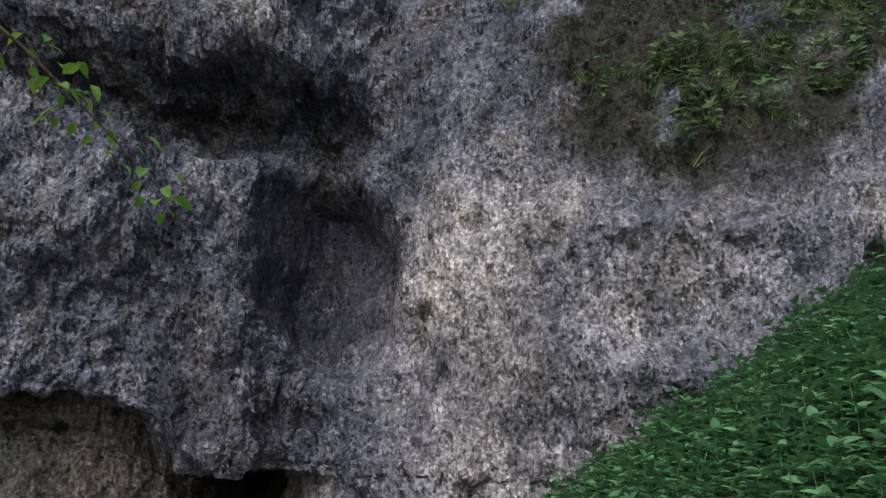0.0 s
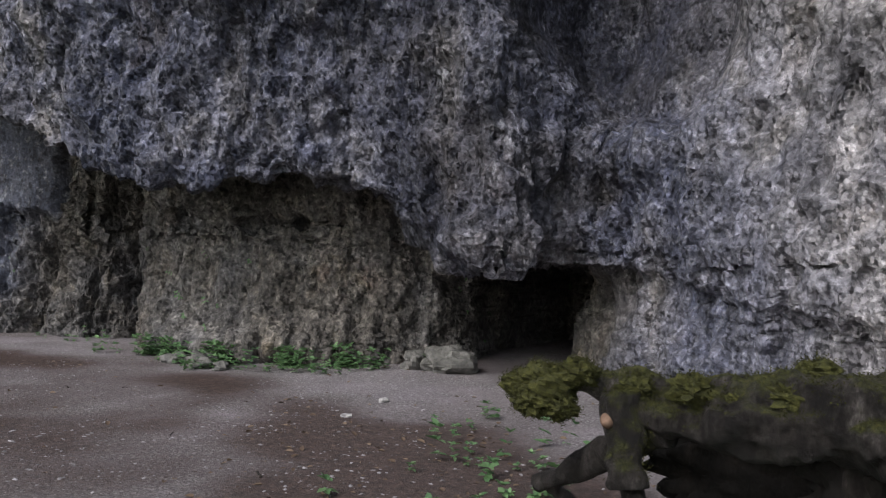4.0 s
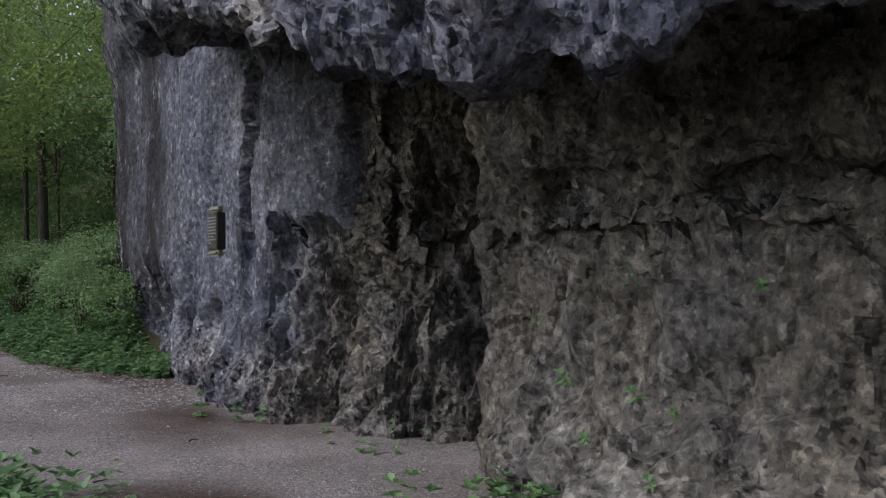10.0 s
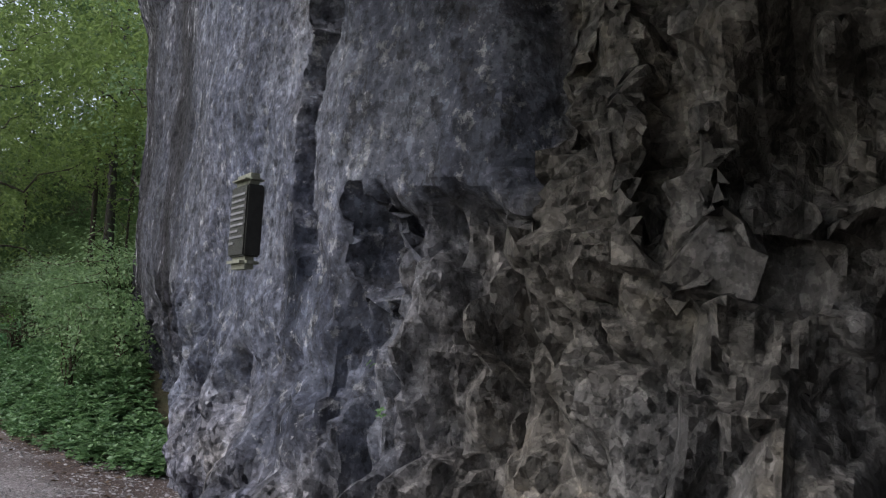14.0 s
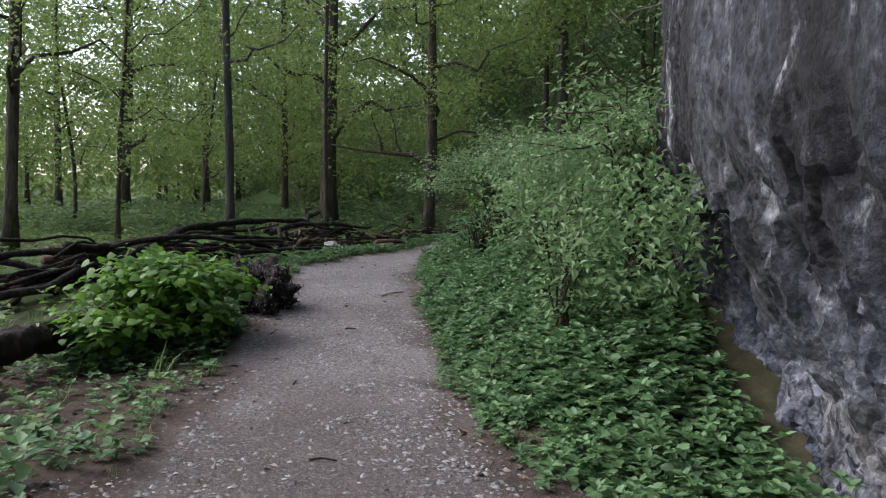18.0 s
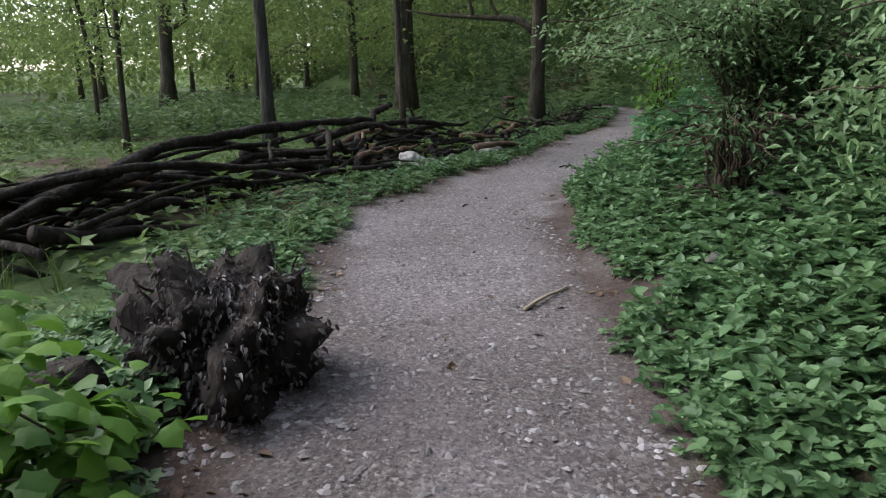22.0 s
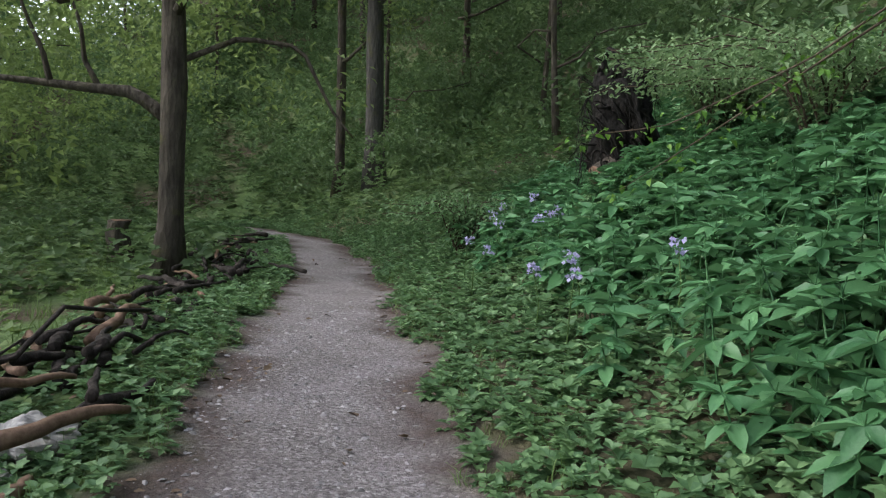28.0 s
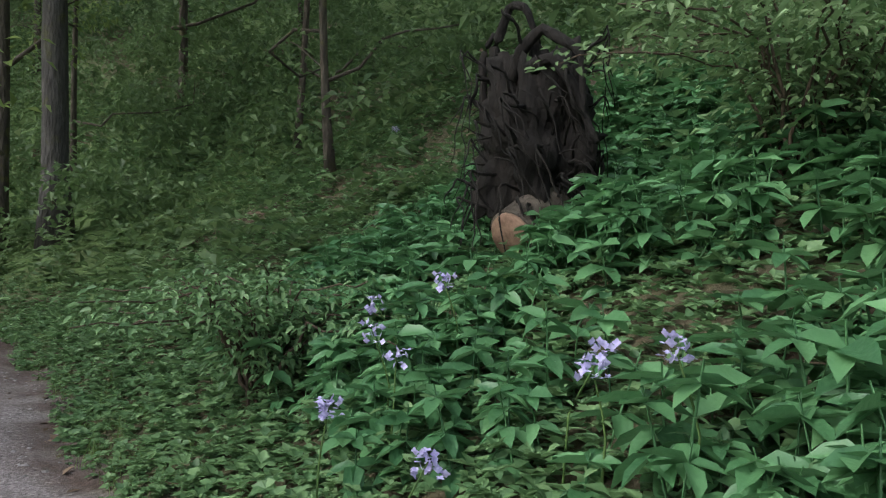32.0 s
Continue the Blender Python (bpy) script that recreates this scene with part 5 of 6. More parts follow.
def old_stump():
    """The uprooted, moss-grown trunk beside the yard."""
    t = thing("dead_trunk", "dark rotten uprooted trunk with mossy top and hollow root end", "dead trunk", at=(-0.8, 10.0, 0))
    moss = "yellowish green moss cushion"

    def limb(name, points, r0, r1, seed, sides=26, rings=44, lumps=0.45, nap=0, material=None, label=""):
        line = resample(points, rings)
        line = line + 0.03 * np.stack([vnoise(line * 3.1, seed + s) for s in (1, 2, 3)], 1)
        me = mesh_of(name, *gnarled(line, np.linspace(r0, r1, rings), sides, seed, lumps), True)
        put(name, me, material or MOSSY, t, label)
        if nap:
            tagged(put("moss", moss_coat(me, nap, seed), MOSS, t, moss), kind="stuff")

    limb("trunk", [(-1.66, 10.0, 0.84), (-1.1, 9.92, 0.84), (-0.5, 9.8, 0.9), (0.1, 9.62, 0.94)], 0.14, 0.21, 5, 34, 90, 0.5, 4200)
    limb("back_limb", [(-2.05, 10.2, 0.88), (-1.6, 10.32, 0.92), (-0.9, 10.35, 0.98), (-0.2, 10.15, 1.0), (0.3, 9.8, 0.98)], 0.06, 0.15, 7, 24, 70, 0.5, 1800)
    line = resample([(0.22, 9.9, 1.12), (0.2, 9.72, 0.98), (0.18, 9.52, 0.72), (0.17, 9.34, 0.46), (0.18, 9.14, 0.29), (0.22, 8.9, 0.2)], 64)
    v, f = gnarled(line, np.interp(np.linspace(0, 1, 64), [0, 0.06, 0.2, 0.5, 0.8, 1], [0.03, 0.22, 0.41, 0.38, 0.27, 0.25]), 80, 8, 0.3, closed=False)
    v = v + 0.035 * np.stack([fractal(v * 6.0, 3, s) for s in (31, 32, 33)], 1)
    me = mesh_of("root_base", v, f, True)
    put("root_base", me, DARKWOOD, t)
    tagged(put("moss", moss_coat(me, 700, 61, 0.75), MOSS, t, moss), kind="stuff")
    # The hollow is lined with near-black wood, darker than the outside.
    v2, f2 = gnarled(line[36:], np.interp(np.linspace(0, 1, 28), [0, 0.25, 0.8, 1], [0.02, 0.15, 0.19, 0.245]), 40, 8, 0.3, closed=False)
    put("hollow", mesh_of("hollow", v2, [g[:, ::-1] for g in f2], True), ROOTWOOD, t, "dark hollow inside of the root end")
    roots = (((0.35, 9.6, 0.85), (0.55, 9.45, 0.78), (0.76, 9.35, 0.78), 0.2, 0.07), ((0.38, 9.55, 0.98), (0.46, 9.5, 1.1), (0.47, 9.48, 1.22), 0.13, 0.05), ((0.35, 9.5, 0.62), (0.52, 9.35, 0.62), (0.62, 9.2, 0.68), 0.16, 0.07),
             ((0.1, 9.7, 1.0), (-0.1, 9.75, 1.16), (-0.22, 9.8, 1.26), 0.12, 0.03), ((0.15, 9.8, 1.05), (0.1, 9.85, 1.22), (-0.02, 9.9, 1.3), 0.08, 0.025), ((-0.1, 9.6, 0.75), (-0.16, 9.35, 0.4), (-0.1, 9.0, 0.0), 0.14, 0.05),
             ((-1.35, 9.98, 0.72), (-1.75, 10.3, 0.48), (-2.2, 10.72, 0.16), 0.085, 0.05), ((-1.6, 10.05, 0.6), (-1.32, 9.7, 0.26), (-1.15, 9.5, 0.02), 0.075, 0.05), ((-2.15, 10.7, 0.2), (-2.05, 10.75, 0.1), (-1.9, 10.8, -0.05), 0.08, 0.06),
             ((-0.42, 10.0, 0.75), (-0.4, 9.95, 0.4), (-0.5, 9.95, -0.03), 0.07, 0.05))
    for k, (a, b, c, r0, r1) in enumerate(roots):
        limb("root", [a, b, c], r0, r1, 20 + k, 22, 26, 0.5, 0, DARKWOOD)
    limb("stub", [(-1.56, 9.9, 0.92), (-1.54, 9.84, 0.72), (-1.5, 9.8, 0.46)], 0.11, 0.10, 46, 24, 24, 0.35, 500, None, "mossy broken branch stub")
    for k, (c, s) in enumerate((((-2.02, 10.16, 0.90), 0.19), ((-2.22, 10.22, 0.86), 0.12), ((-1.84, 10.14, 0.98), 0.13), ((-2.08, 10.05, 0.80), 0.13), ((-1.92, 10.06, 0.78), 0.11), ((-1.2, 9.9, 0.98), 0.13), ((-0.75, 9.85, 1.0), 0.12), ((-1.5, 9.95, 0.96), 0.10), ((-0.6, 10.28, 1.08), 0.13), ((-0.95, 9.88, 0.94), 0.11))):
        put("moss", moss_pad(c, (s * 0.88, s * 0.75, s * 0.55), 40 + k, 1300 if k < 5 else 800), MOSS, t, moss)
    # Added near-black bodies stand in for the shade beneath the trunk.
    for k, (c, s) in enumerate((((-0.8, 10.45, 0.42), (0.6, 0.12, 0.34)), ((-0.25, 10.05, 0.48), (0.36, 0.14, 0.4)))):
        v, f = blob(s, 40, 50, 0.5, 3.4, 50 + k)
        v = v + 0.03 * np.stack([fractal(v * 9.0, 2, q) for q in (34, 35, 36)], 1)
        put("rotten_core", mesh_of("rotten_core", v + np.array(c), f, True), ROOTWOOD, t, "black body filling the dark gap under the trunk")
    put("broken_end", mesh_of("broken_end", *tube(resample([(-1.6, 9.88, 0.80), (-1.62, 9.76, 0.78)], 4), [0.03, 0.042, 0.036, 0.012], 14, 0.35, 3), True), CUTWOOD, t, "pale broken stub")


old_stump()


def fallen_log():
    t = thing("fallen_log", "fallen log with shaggy dark root end beside the path", "fallen log", at=(-25.6, 14.0, 0))
    r = np.random.default_rng(4)
    line = resample([(-28.6, 13.7, -0.12), (-27.9, 14.1, -0.08), (-27.2, 14.6, -0.02), (-26.8, 14.9, 0.0)], 40)
    put("trunk", mesh_of("trunk", *gnarled(line, np.full(40, 0.15), 24, 6, 0.25), True), DEADWOOD, t)
    v, f = blob((0.46, 0.38, 0.37), 36, 48, 0.42, 3.0, 9)
    c = np.array((-26.88, 14.78, 0.02))
    put("root_end", mesh_of("root_end", v + c, f, True), DEADWOOD, t, "ragged black root end")
    h = Heap()
    pick = r.integers(0, len(v), 4200)
    pick = pick[v[pick, 2] > -0.2]
    d = v[pick] / np.linalg.norm(v[pick], axis=1)[:, None]
    h.many(leaf(0.45, 0.3, 0.2, "half"), v[pick] * 1.01 + c + r.normal(0, 0.012, (len(d), 3)), turns(np.arctan2(d[:, 1], d[:, 0]) + r.normal(0, 0.7, len(d)), r.normal(-0.7, 0.5, len(d)), r.normal(0, 0.5, len(d))), r.uniform(0.018, 0.05, len(d)))
    tagged(put("shaggy_bark", h.mesh("shaggy_bark"), FLAKES, t, "pale grey curled bark flakes on the root end"), kind="stuff")
    for k in range(60):
        a = r.uniform(0, 6.3)
        e = np.array((math.cos(a) * 0.30, math.sin(a) * 0.28, r.uniform(-0.15, 0.3)))
        put("rootlet", mesh_of("rootlet", *tube(bent(c + e, c + e * 1.35 + r.normal(0, 0.05, 3), 6, -0.02, 0.01, r), np.linspace(0.014, 0.004, 6), 5), True), DEADWOOD, t)
    line = resample([(-23.3, 12.75, -0.12), (-24.3, 13.2, -0.06), (-25.6, 13.75, -0.02), (-26.5, 14.3, 0.0)], 60)
    whole("old_log", mesh_of("old_log", *gnarled(line, np.full(60, 0.145), 24, 16, 0.3), True), DEADWOOD, "dark rotting log lying under the young maple", "log")


FLAKES = leaf_material("curled_bark_flakes", (0.02, 0.016, 0.015), (0.10, 0.085, 0.085), (0.42, 0.38, 0.39), 0.8, 0.0)
fallen_log()


def brush(name, label, rng, line, width, height, n, length, thick):
    """A heap of branches piled along a line; each branch is a part."""
    line = np.asarray(line, float)
    t = thing(name, label, "brush pile", at=(*line.mean(0), 0))
    seg = np.concatenate(([0], np.cumsum(np.hypot(*np.diff(line, axis=0).T))))
    for k in range(n):
        s = rng.uniform(0, seg[-1])
        c = np.array([np.interp(s, seg, line[:, i]) for i in (0, 1)])
        tang = np.array([np.interp(min(s + 0.5, seg[-1]), seg, line[:, i]) - np.interp(max(s - 0.5, 0), seg, line[:, i]) for i in (0, 1)])
        yaw = math.atan2(tang[1], tang[0]) + rng.normal(0, 0.38)
        c = c + rng.normal(0, width, 2)
        l = length * rng.uniform(0.35, 1.25)
        z0 = float(ground_z(*c)) + height * rng.uniform(0.02, 1.0) * math.exp(-(rng.normal(0, 0.5)) ** 2)
        d = np.array([math.cos(yaw) * l / 2, math.sin(yaw) * l / 2, rng.normal(0, 0.06) * l / 2])
        c3 = np.array([c[0], c[1], z0])
        r0 = thick * rng.uniform(0.35, 1.2)
        put("branch", mesh_of("branch", *tube(bent(c3 - d, c3 + d, 9, rng.normal(0.05, 0.08) * l * 0.5, 0.02 * l, rng), np.linspace(r0, r0 * 0.45, 9), 8, 0.15, k), True), DEADWOOD if rng.uniform() < (0.95 if length > 2 else 0.8) else CUTWOOD, t)


br = np.random.default_rng(8)
brush("brush_pile", "long dark rotting branches heaped beside the path", br, [(-27.6, 11.0), (-30.5, 12.4), (-34.5, 14.5), (-38.0, 15.8)], 0.36, 0.62, 95, 3.4, 0.06)
brush("wood_pile", "broken branches and rotten wood chunks beside the path", br, [(-33.5, 15.1), (-36, 16.2), (-39, 17.3), (-42, 18.5), (-46.5, 20.0), (-48.5, 20.6)], 0.34, 0.30, 190, 0.8, 0.045)


def long_branch(points, r0, r1, seed):
    """One of the long arched branches that lie over the brush pile."""
    l = resample(points, 30) + 0.03 * np.stack([vnoise(resample(points, 30) * 1.5, seed + s) for s in range(3)], 1)
    l[:, 2] = 0.8 * l[:, 2] + ground_z(l[:, 0], l[:, 1])
    ob = whole("long_branch", mesh_of("long_branch", *gnarled(l, np.linspace(r0, r1, 30) * 0.62, 14, seed, 0.25), True), DEADWOOD, "long arched dark branch lying over the brush pile", "branch", "long branches")


long_branch([(-27.0, 10.2, 0.35), (-28.6, 11.3, 0.75), (-29.7, 12.1, 0.8), (-30.6, 12.7, 0.62)], 0.10, 0.08, 3)
long_branch([(-29.8, 12.4, 0.55), (-31.2, 13.0, 0.85), (-33.0, 13.9, 1.0), (-35.2, 14.9, 0.85)], 0.11, 0.07, 4)
long_branch([(-27.8, 11.5, 0.4), (-29.6, 12.2, 0.5), (-31.5, 13.3, 0.72), (-33.5, 14.4, 0.8)], 0.06, 0.04, 5)
long_branch([(-34.0, 14.1, 0.7), (-35.6, 15.1, 0.8), (-37.4, 15.6, 0.75)], 0.09, 0.05, 6)
long_branch([(-35.0, 14.9, 0.7), (-35.3, 14.9, 1.0), (-35.9, 15.1, 1.15)], 0.08, 0.10, 7)
long_branch([(-38.0, 15.7, 0.1), (-38.05, 15.6, 0.5), (-38.2, 15.45, 0.7), (-38.15, 15.35, 1.05)], 0.07, 0.03, 8)
long_branch([(-27.4, 11.2, 0.0), (-27.3, 11.0, 0.5), (-27.6, 10.7, 1.0)], 0.05, 0.03, 9)


def tree_stump(x, y, r, tall):
    z = float(ground_z(x, y))
    t = thing("tree_stump", "grey weathered tree stump standing among the herbs", "stump", at=(x, y, z))
    line = resample([(x, y, z - 0.1), (x, y, z + 0.15), (x + 0.03, y, z + tall)], 14)
    put("trunk", mesh_of("trunk", *gnarled(line, np.interp(np.linspace(0, 1, 14), [0, 0.25, 1], [r * 1.6, r * 1.05, r]), 20, 3, 0.2), True), BARK, t)
    put("cut_top", mesh_of("cut_top", *tube([(x + 0.03, y, z + tall - 0.02), (x + 0.03, y, z + tall + 0.01)], [r * 0.9, r * 0.88], 18, 0.05, 2), True), CUTWOOD, t, "weathered pale cut surface")


tree_stump(-47.3, 18.1, 0.2, 0.75)
tree_stump(-52.5, 14.0, 0.18, 0.8)


def root_plate():
    """The upturned roots of a windthrown tree on the hillside, with the sawn trunk end below."""
    x, y = -40.0, 23.55
    z = float(ground_z(x, y)) - 0.1
    t = thing("root_plate", "upturned dark root plate of a fallen tree on the slope", "root plate", at=(x, y, z))
    v, f = blob((0.4, 0.32, 0.72), 44, 56, 0.35, 3.4, 12)
    v = v * (1 + 0.18 * fractal(v * 9.0, 2, 5)[:, None])
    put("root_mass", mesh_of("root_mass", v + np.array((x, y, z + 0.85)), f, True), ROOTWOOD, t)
    r = np.random.default_rng(6)
    for k in range(110):
        a = r.uniform(0, 6.3)
        up = r.uniform(0.3, 1.5)
        p0 = np.array((x + 0.3 * math.cos(a), y + 0.22 * math.sin(a), z + up))
        p1 = p0 + np.array((r.uniform(0.1, 0.3) * math.cos(a), 0.2 * math.sin(a) - 0.1, r.uniform(-0.05, 0.3)))
        p2 = p1 + np.array((0.2 * math.cos(a + 1.4), 0.15 * math.sin(a + 1.4), r.uniform(-0.6, -0.05)))
        put("root", mesh_of("root", *tube(resample([p0, p1, p2], 14) + 0.05 * np.stack([vnoise(resample([p0, p1, p2], 14) * 6.0, 200 + 3 * k + s) for s in range(3)], 1), np.linspace(r.uniform(0.006, 0.02), 0.003, 14), 5, 0.15, k), True), ROOTWOOD, t)
    for p in ([(-0.3, -0.1, 1.2), (-0.32, -0.12, 1.65), (-0.18, -0.15, 1.9), (0.02, -0.15, 1.85), (0.08, -0.12, 1.6)], [(-0.1, -0.2, 1.35), (0.15, -0.22, 1.7), (0.45, -0.2, 1.5), (0.55, -0.2, 1.05)], [(-0.38, -0.1, 0.9), (-0.45, -0.1, 1.5), (-0.36, -0.1, 1.75)], [(0.0, -0.2, 1.4), (0.3, -0.25, 1.45), (0.5, -0.2, 1.15), (0.62, -0.2, 0.85)]):
        q = resample(p, 18)
        q = q + 0.04 * np.stack([vnoise(q * 5.0, s) for s in (1, 2, 3)], 1)
        put("root", mesh_of("root", *tube(q + np.array((x, y, z)), np.linspace(0.055, 0.02, 18), 9, 0.2, 5), True), ROOTWOOD, t, "thick looping root")
    put("sawn_trunk", mesh_of("sawn_trunk", *tube(resample([(x + 0.16, y, z + 0.42), (x + 0.12, y - 0.42, z + 0.2)], 6), np.full(6, 0.2), 20, 0.06, 4), True), BARK, t)
    put("sawn_face", mesh_of("sawn_face", *tube([(x + 0.12, y - 0.415, z + 0.203), (x + 0.117, y - 0.445, z + 0.187)], [0.185, 0.18], 20, 0.05, 2), True), CUTWOOD, t, "pale orange sawn trunk face")


root_plate()


def stone(x, y, size, seed):
    label = "pale limestone lump lying on the ground" if size < 0.2 else "grey weathered boulder resting on the ground"
    v, f = blob((size, size * 0.75, size * 0.55), *((8, 10) if size < 0.2 else (26, 34)), 0.4, 1.7, seed)
    z = float(ground_z(x, y))
    ob = whole("stone", mesh_of("stone", v, f), BOULDER if size > 0.26 or -29 < x < -27 or -10 < x < -8 else STONE, label, "stone", "loose stones")
    ob.matrix_basis = pose(x, y, z + size * (0.4 if -36.5 < x < -35.8 else 0.2), 0, 0, seed * 37)


for k, (x, y, s) in enumerate([(-0.7, 9.2, 0.10), (-4.9, 13.0, 0.06), (-4.95, 14.0, 0.07), (-36.0, 16.65, 0.22), (-34.7, 15.9, 0.2), (-27.9, 17.9, 0.1), (1.1, 9.6, 0.12), (1.9, 9.2, 0.14), (-8.7, 15.4, 0.3), (0.5, 7.6, 0.06), (-34.0, 15.5, 0.25), (-28.1, 17.9, 0.13), (-27.6, 17.4, 0.12), (-28.4, 17.5, 0.1), (-35.6, 16.5, 0.14), (-33.6, 15.9, 0.12), (-9.3, 15.55, 0.22), (-8.2, 15.2, 0.16), (-35.1, 16.2, 0.1), (0.9, 8.9, 0.09), (1.5, 8.6, 0.1), (-5.3, 17.0, 0.5), (-5.9, 17.1, 0.35)]):
    stone(x, y, s, k)


def information_board():
    """The dark boxed board with lines of text, on the rock wall."""
    t = thing("information_board", "weathered dark boxed text board fixed to the rock", "sign", at=(-16.86, 17.3, 2.06))
    m = pose(-16.84, 17.2, 2.06, 0, 0, -4)

    def box(name, size, at, material, label="", bevel=0.012):
        bm = bmesh.new()
        bmesh.ops.create_cube(bm, size=1)
        bmesh.ops.scale(bm, vec=size, verts=bm.verts)
        if bevel:
            bmesh.ops.bevel(bm, geom=bm.edges[:], offset=bevel, segments=2, affect="EDGES")
        bmesh.ops.transform(bm, matrix=m @ pose(*at), verts=bm.verts)
        me = bpy.data.meshes.new(name)
        bm.to_mesh(me)
        bm.free()
        return put(name, me, material, t, label)

    dark = plain_material("dark_board_metal", (0.018, 0.018, 0.017), (0.04, 0.04, 0.038), 0.5, 20.0)
    pale = plain_material("worn_pale_lettering", (0.12, 0.12, 0.13), (0.24, 0.24, 0.26), 0.7, 20.0)
    cap = plain_material("algae_stained_frame", (0.11, 0.115, 0.085), (0.26, 0.26, 0.22), 0.7, 15.0)
    box("box", (0.34, 0.13, 0.52), (0, 0, 0), dark)
    box("hood", (0.36, 0.15, 0.09), (0, -0.005, 0.30), cap, "pale rounded hood", 0.04)
    box("sill", (0.36, 0.145, 0.10), (0, -0.003, -0.30), cap, "green-stained rounded lower rim", 0.04)
    for k in range(9):
        w = 0.28 if k < 6 else (0.18, 0.28, 0.1)[k - 6]
        box("text_line", (w, 0.008, 0.016), (-(0.28 - w) / 2, -0.068, 0.19 - 0.044 * k), pale, "", 0)


information_board()


# ---- bushes, saplings and flowers ----
def bush(name, label, at, tall, wide, stems, leaves, size, material, shape, seed, lean=(0, 0), bark=None, low=0.25):
    """A many-stemmed bush: arching stems with leaves along their upper length."""
    r = np.random.default_rng(seed)
    x, y = at
    z = float(ground_z(x, y))
    t = thing(name, label, "bush", at=(x, y, z))
    h = Heap()
    per = max(leaves // stems, 1)
    for k in range(stems):
        a = k * 2.4 + r.uniform(0, 0.8)
        out = wide * r.uniform(0.35, 1.0)
        top = tall * r.uniform(0.6, 1.0)
        end = np.array((x + out * math.cos(a) + lean[0], y + out * math.sin(a) + lean[1], z + top * (1.05 - 0.45 * out / wide)))
        mid = np.array((x + 0.35 * out * math.cos(a), y + 0.35 * out * math.sin(a), z + top * 0.72))
        l = resample([(x + r.normal(0, 0.05), y + r.normal(0, 0.05), z - 0.05), mid, end], 12)
        l[1:] += r.normal(0, 0.02, (11, 3))
        put("stem", mesh_of("stem", *tube(l, np.linspace(0.010, 0.003, 12) * (1 + tall * 0.2), 6), True), bark or TWIG, t)
        u = r.uniform(low, 1.0, per)
        p = np.stack([np.interp(u, np.linspace(0, 1, 12), l[:, i]) for i in range(3)], 1)
        yaw = r.uniform(0, 6.3, per)
        d = r.uniform(0.02, 0.28, per) * wide ** 0.5
        p = p + np.stack((np.cos(yaw) * d, np.sin(yaw) * d, r.normal(0, 0.05, per)), 1)
        h.many(shape, p, turns(yaw + r.normal(0, 0.5, per), r.normal(-0.15, 0.3, per), r.normal(0, 0.3, per)), size * r.uniform(0.65, 1.25, per))
    put("leaves", h.mesh("leaves", True), material, t)
    return t


SOFT = leaf(0.5, 0.25, 0.1, "half")
bush("young_maple", "bright lime-green young maple growing over the fallen log", (-25.2, 14.05), 1.1, 0.9, 44, 4600, 0.088, LIME, lobed(0.6), 31, low=0.1)
bush("young_maple", "bright lime-green young maple seedling beside the log", (-24.5, 13.75), 0.7, 0.6, 20, 1100, 0.08, LIME, lobed(0.6), 32, low=0.1)
bush("young_maple", "low lime-green maple seedling at the path edge", (-24.95, 14.35), 0.5, 0.55, 20, 800, 0.075, LIME, lobed(0.6), 45, low=0.1)
bush("path_bush", "arching leafy bush with thin brown twigs over the path", (-29.35, 18.15), 1.8, 1.3, 64, 12000, 0.054, PALE, SOFT, 33, (0.1, -0.3), low=0.35)
bush("path_bush", "broad leafy bush shading the bank beside the path", (-30.1, 18.85), 2.0, 1.3, 40, 6000, 0.056, PALE, SOFT, 44, (0.0, -0.4), low=0.4)
bush("path_bush", "tangle of dry brown stems with sparse leaves on the bank", (-28.5, 17.75), 0.9, 0.8, 46, 500, 0.06, HERB, SOFT, 43, low=0.5)
bush("path_bush", "arching leafy bush with thin brown twigs on the slope", (-31.2, 19.2), 1.9, 1.5, 34, 5000, 0.06, PALE, SOFT, 34)
bush("lime_sapling", "lime-green sapling with large drooping leaves at the path", (-31.85, 18.2), 1.35, 0.5, 11, 320, 0.075, LIME, leaf(0.75, 0.35, 0.1), 35)
bush("slope_bush", "leafy bush with small leaves on the lower hillside", (-40.6, 21.6), 1.0, 1.3, 30, 3600, 0.06, HERB, SOFT, 36)
bush("slope_bush", "pale leaved bush leaning down the hillside", (-36.2, 22.6), 1.5, 1.6, 30, 4600, 0.065, PALE, SOFT, 37, (0.1, -0.4))
bush("slope_bush", "pale leaved bush high on the hillside", (-38.0, 23.3), 1.6, 1.4, 28, 4200, 0.065, PALE, SOFT, 38, (0.1, -0.4))
bush("rock_end_bush", "tall leafy bush beside the end of the rock wall", (-24.3, 18.5), 2.7, 1.2, 30, 4600, 0.07, PALE, SOFT, 39, (0.2, -0.2))
bush("rock_end_bush", "thin sapling with dark stem beside the rock wall", (-23.6, 17.6), 1.9, 0.6, 9, 700, 0.07, PALE, SOFT, 40)
bush("slope_bush", "leafy bush hanging over the path edge", (-26.4, 18.2), 1.5, 1.1, 28, 3600, 0.065, PALE, SOFT, 41)
bush("stump_plant", "dark glossy-leaved plant beside the dead trunk", (-0.66, 9.95), 0.7, 0.2, 6, 46, 0.14, BROAD, leaf(0.4, 0.3, 0.1), 42)


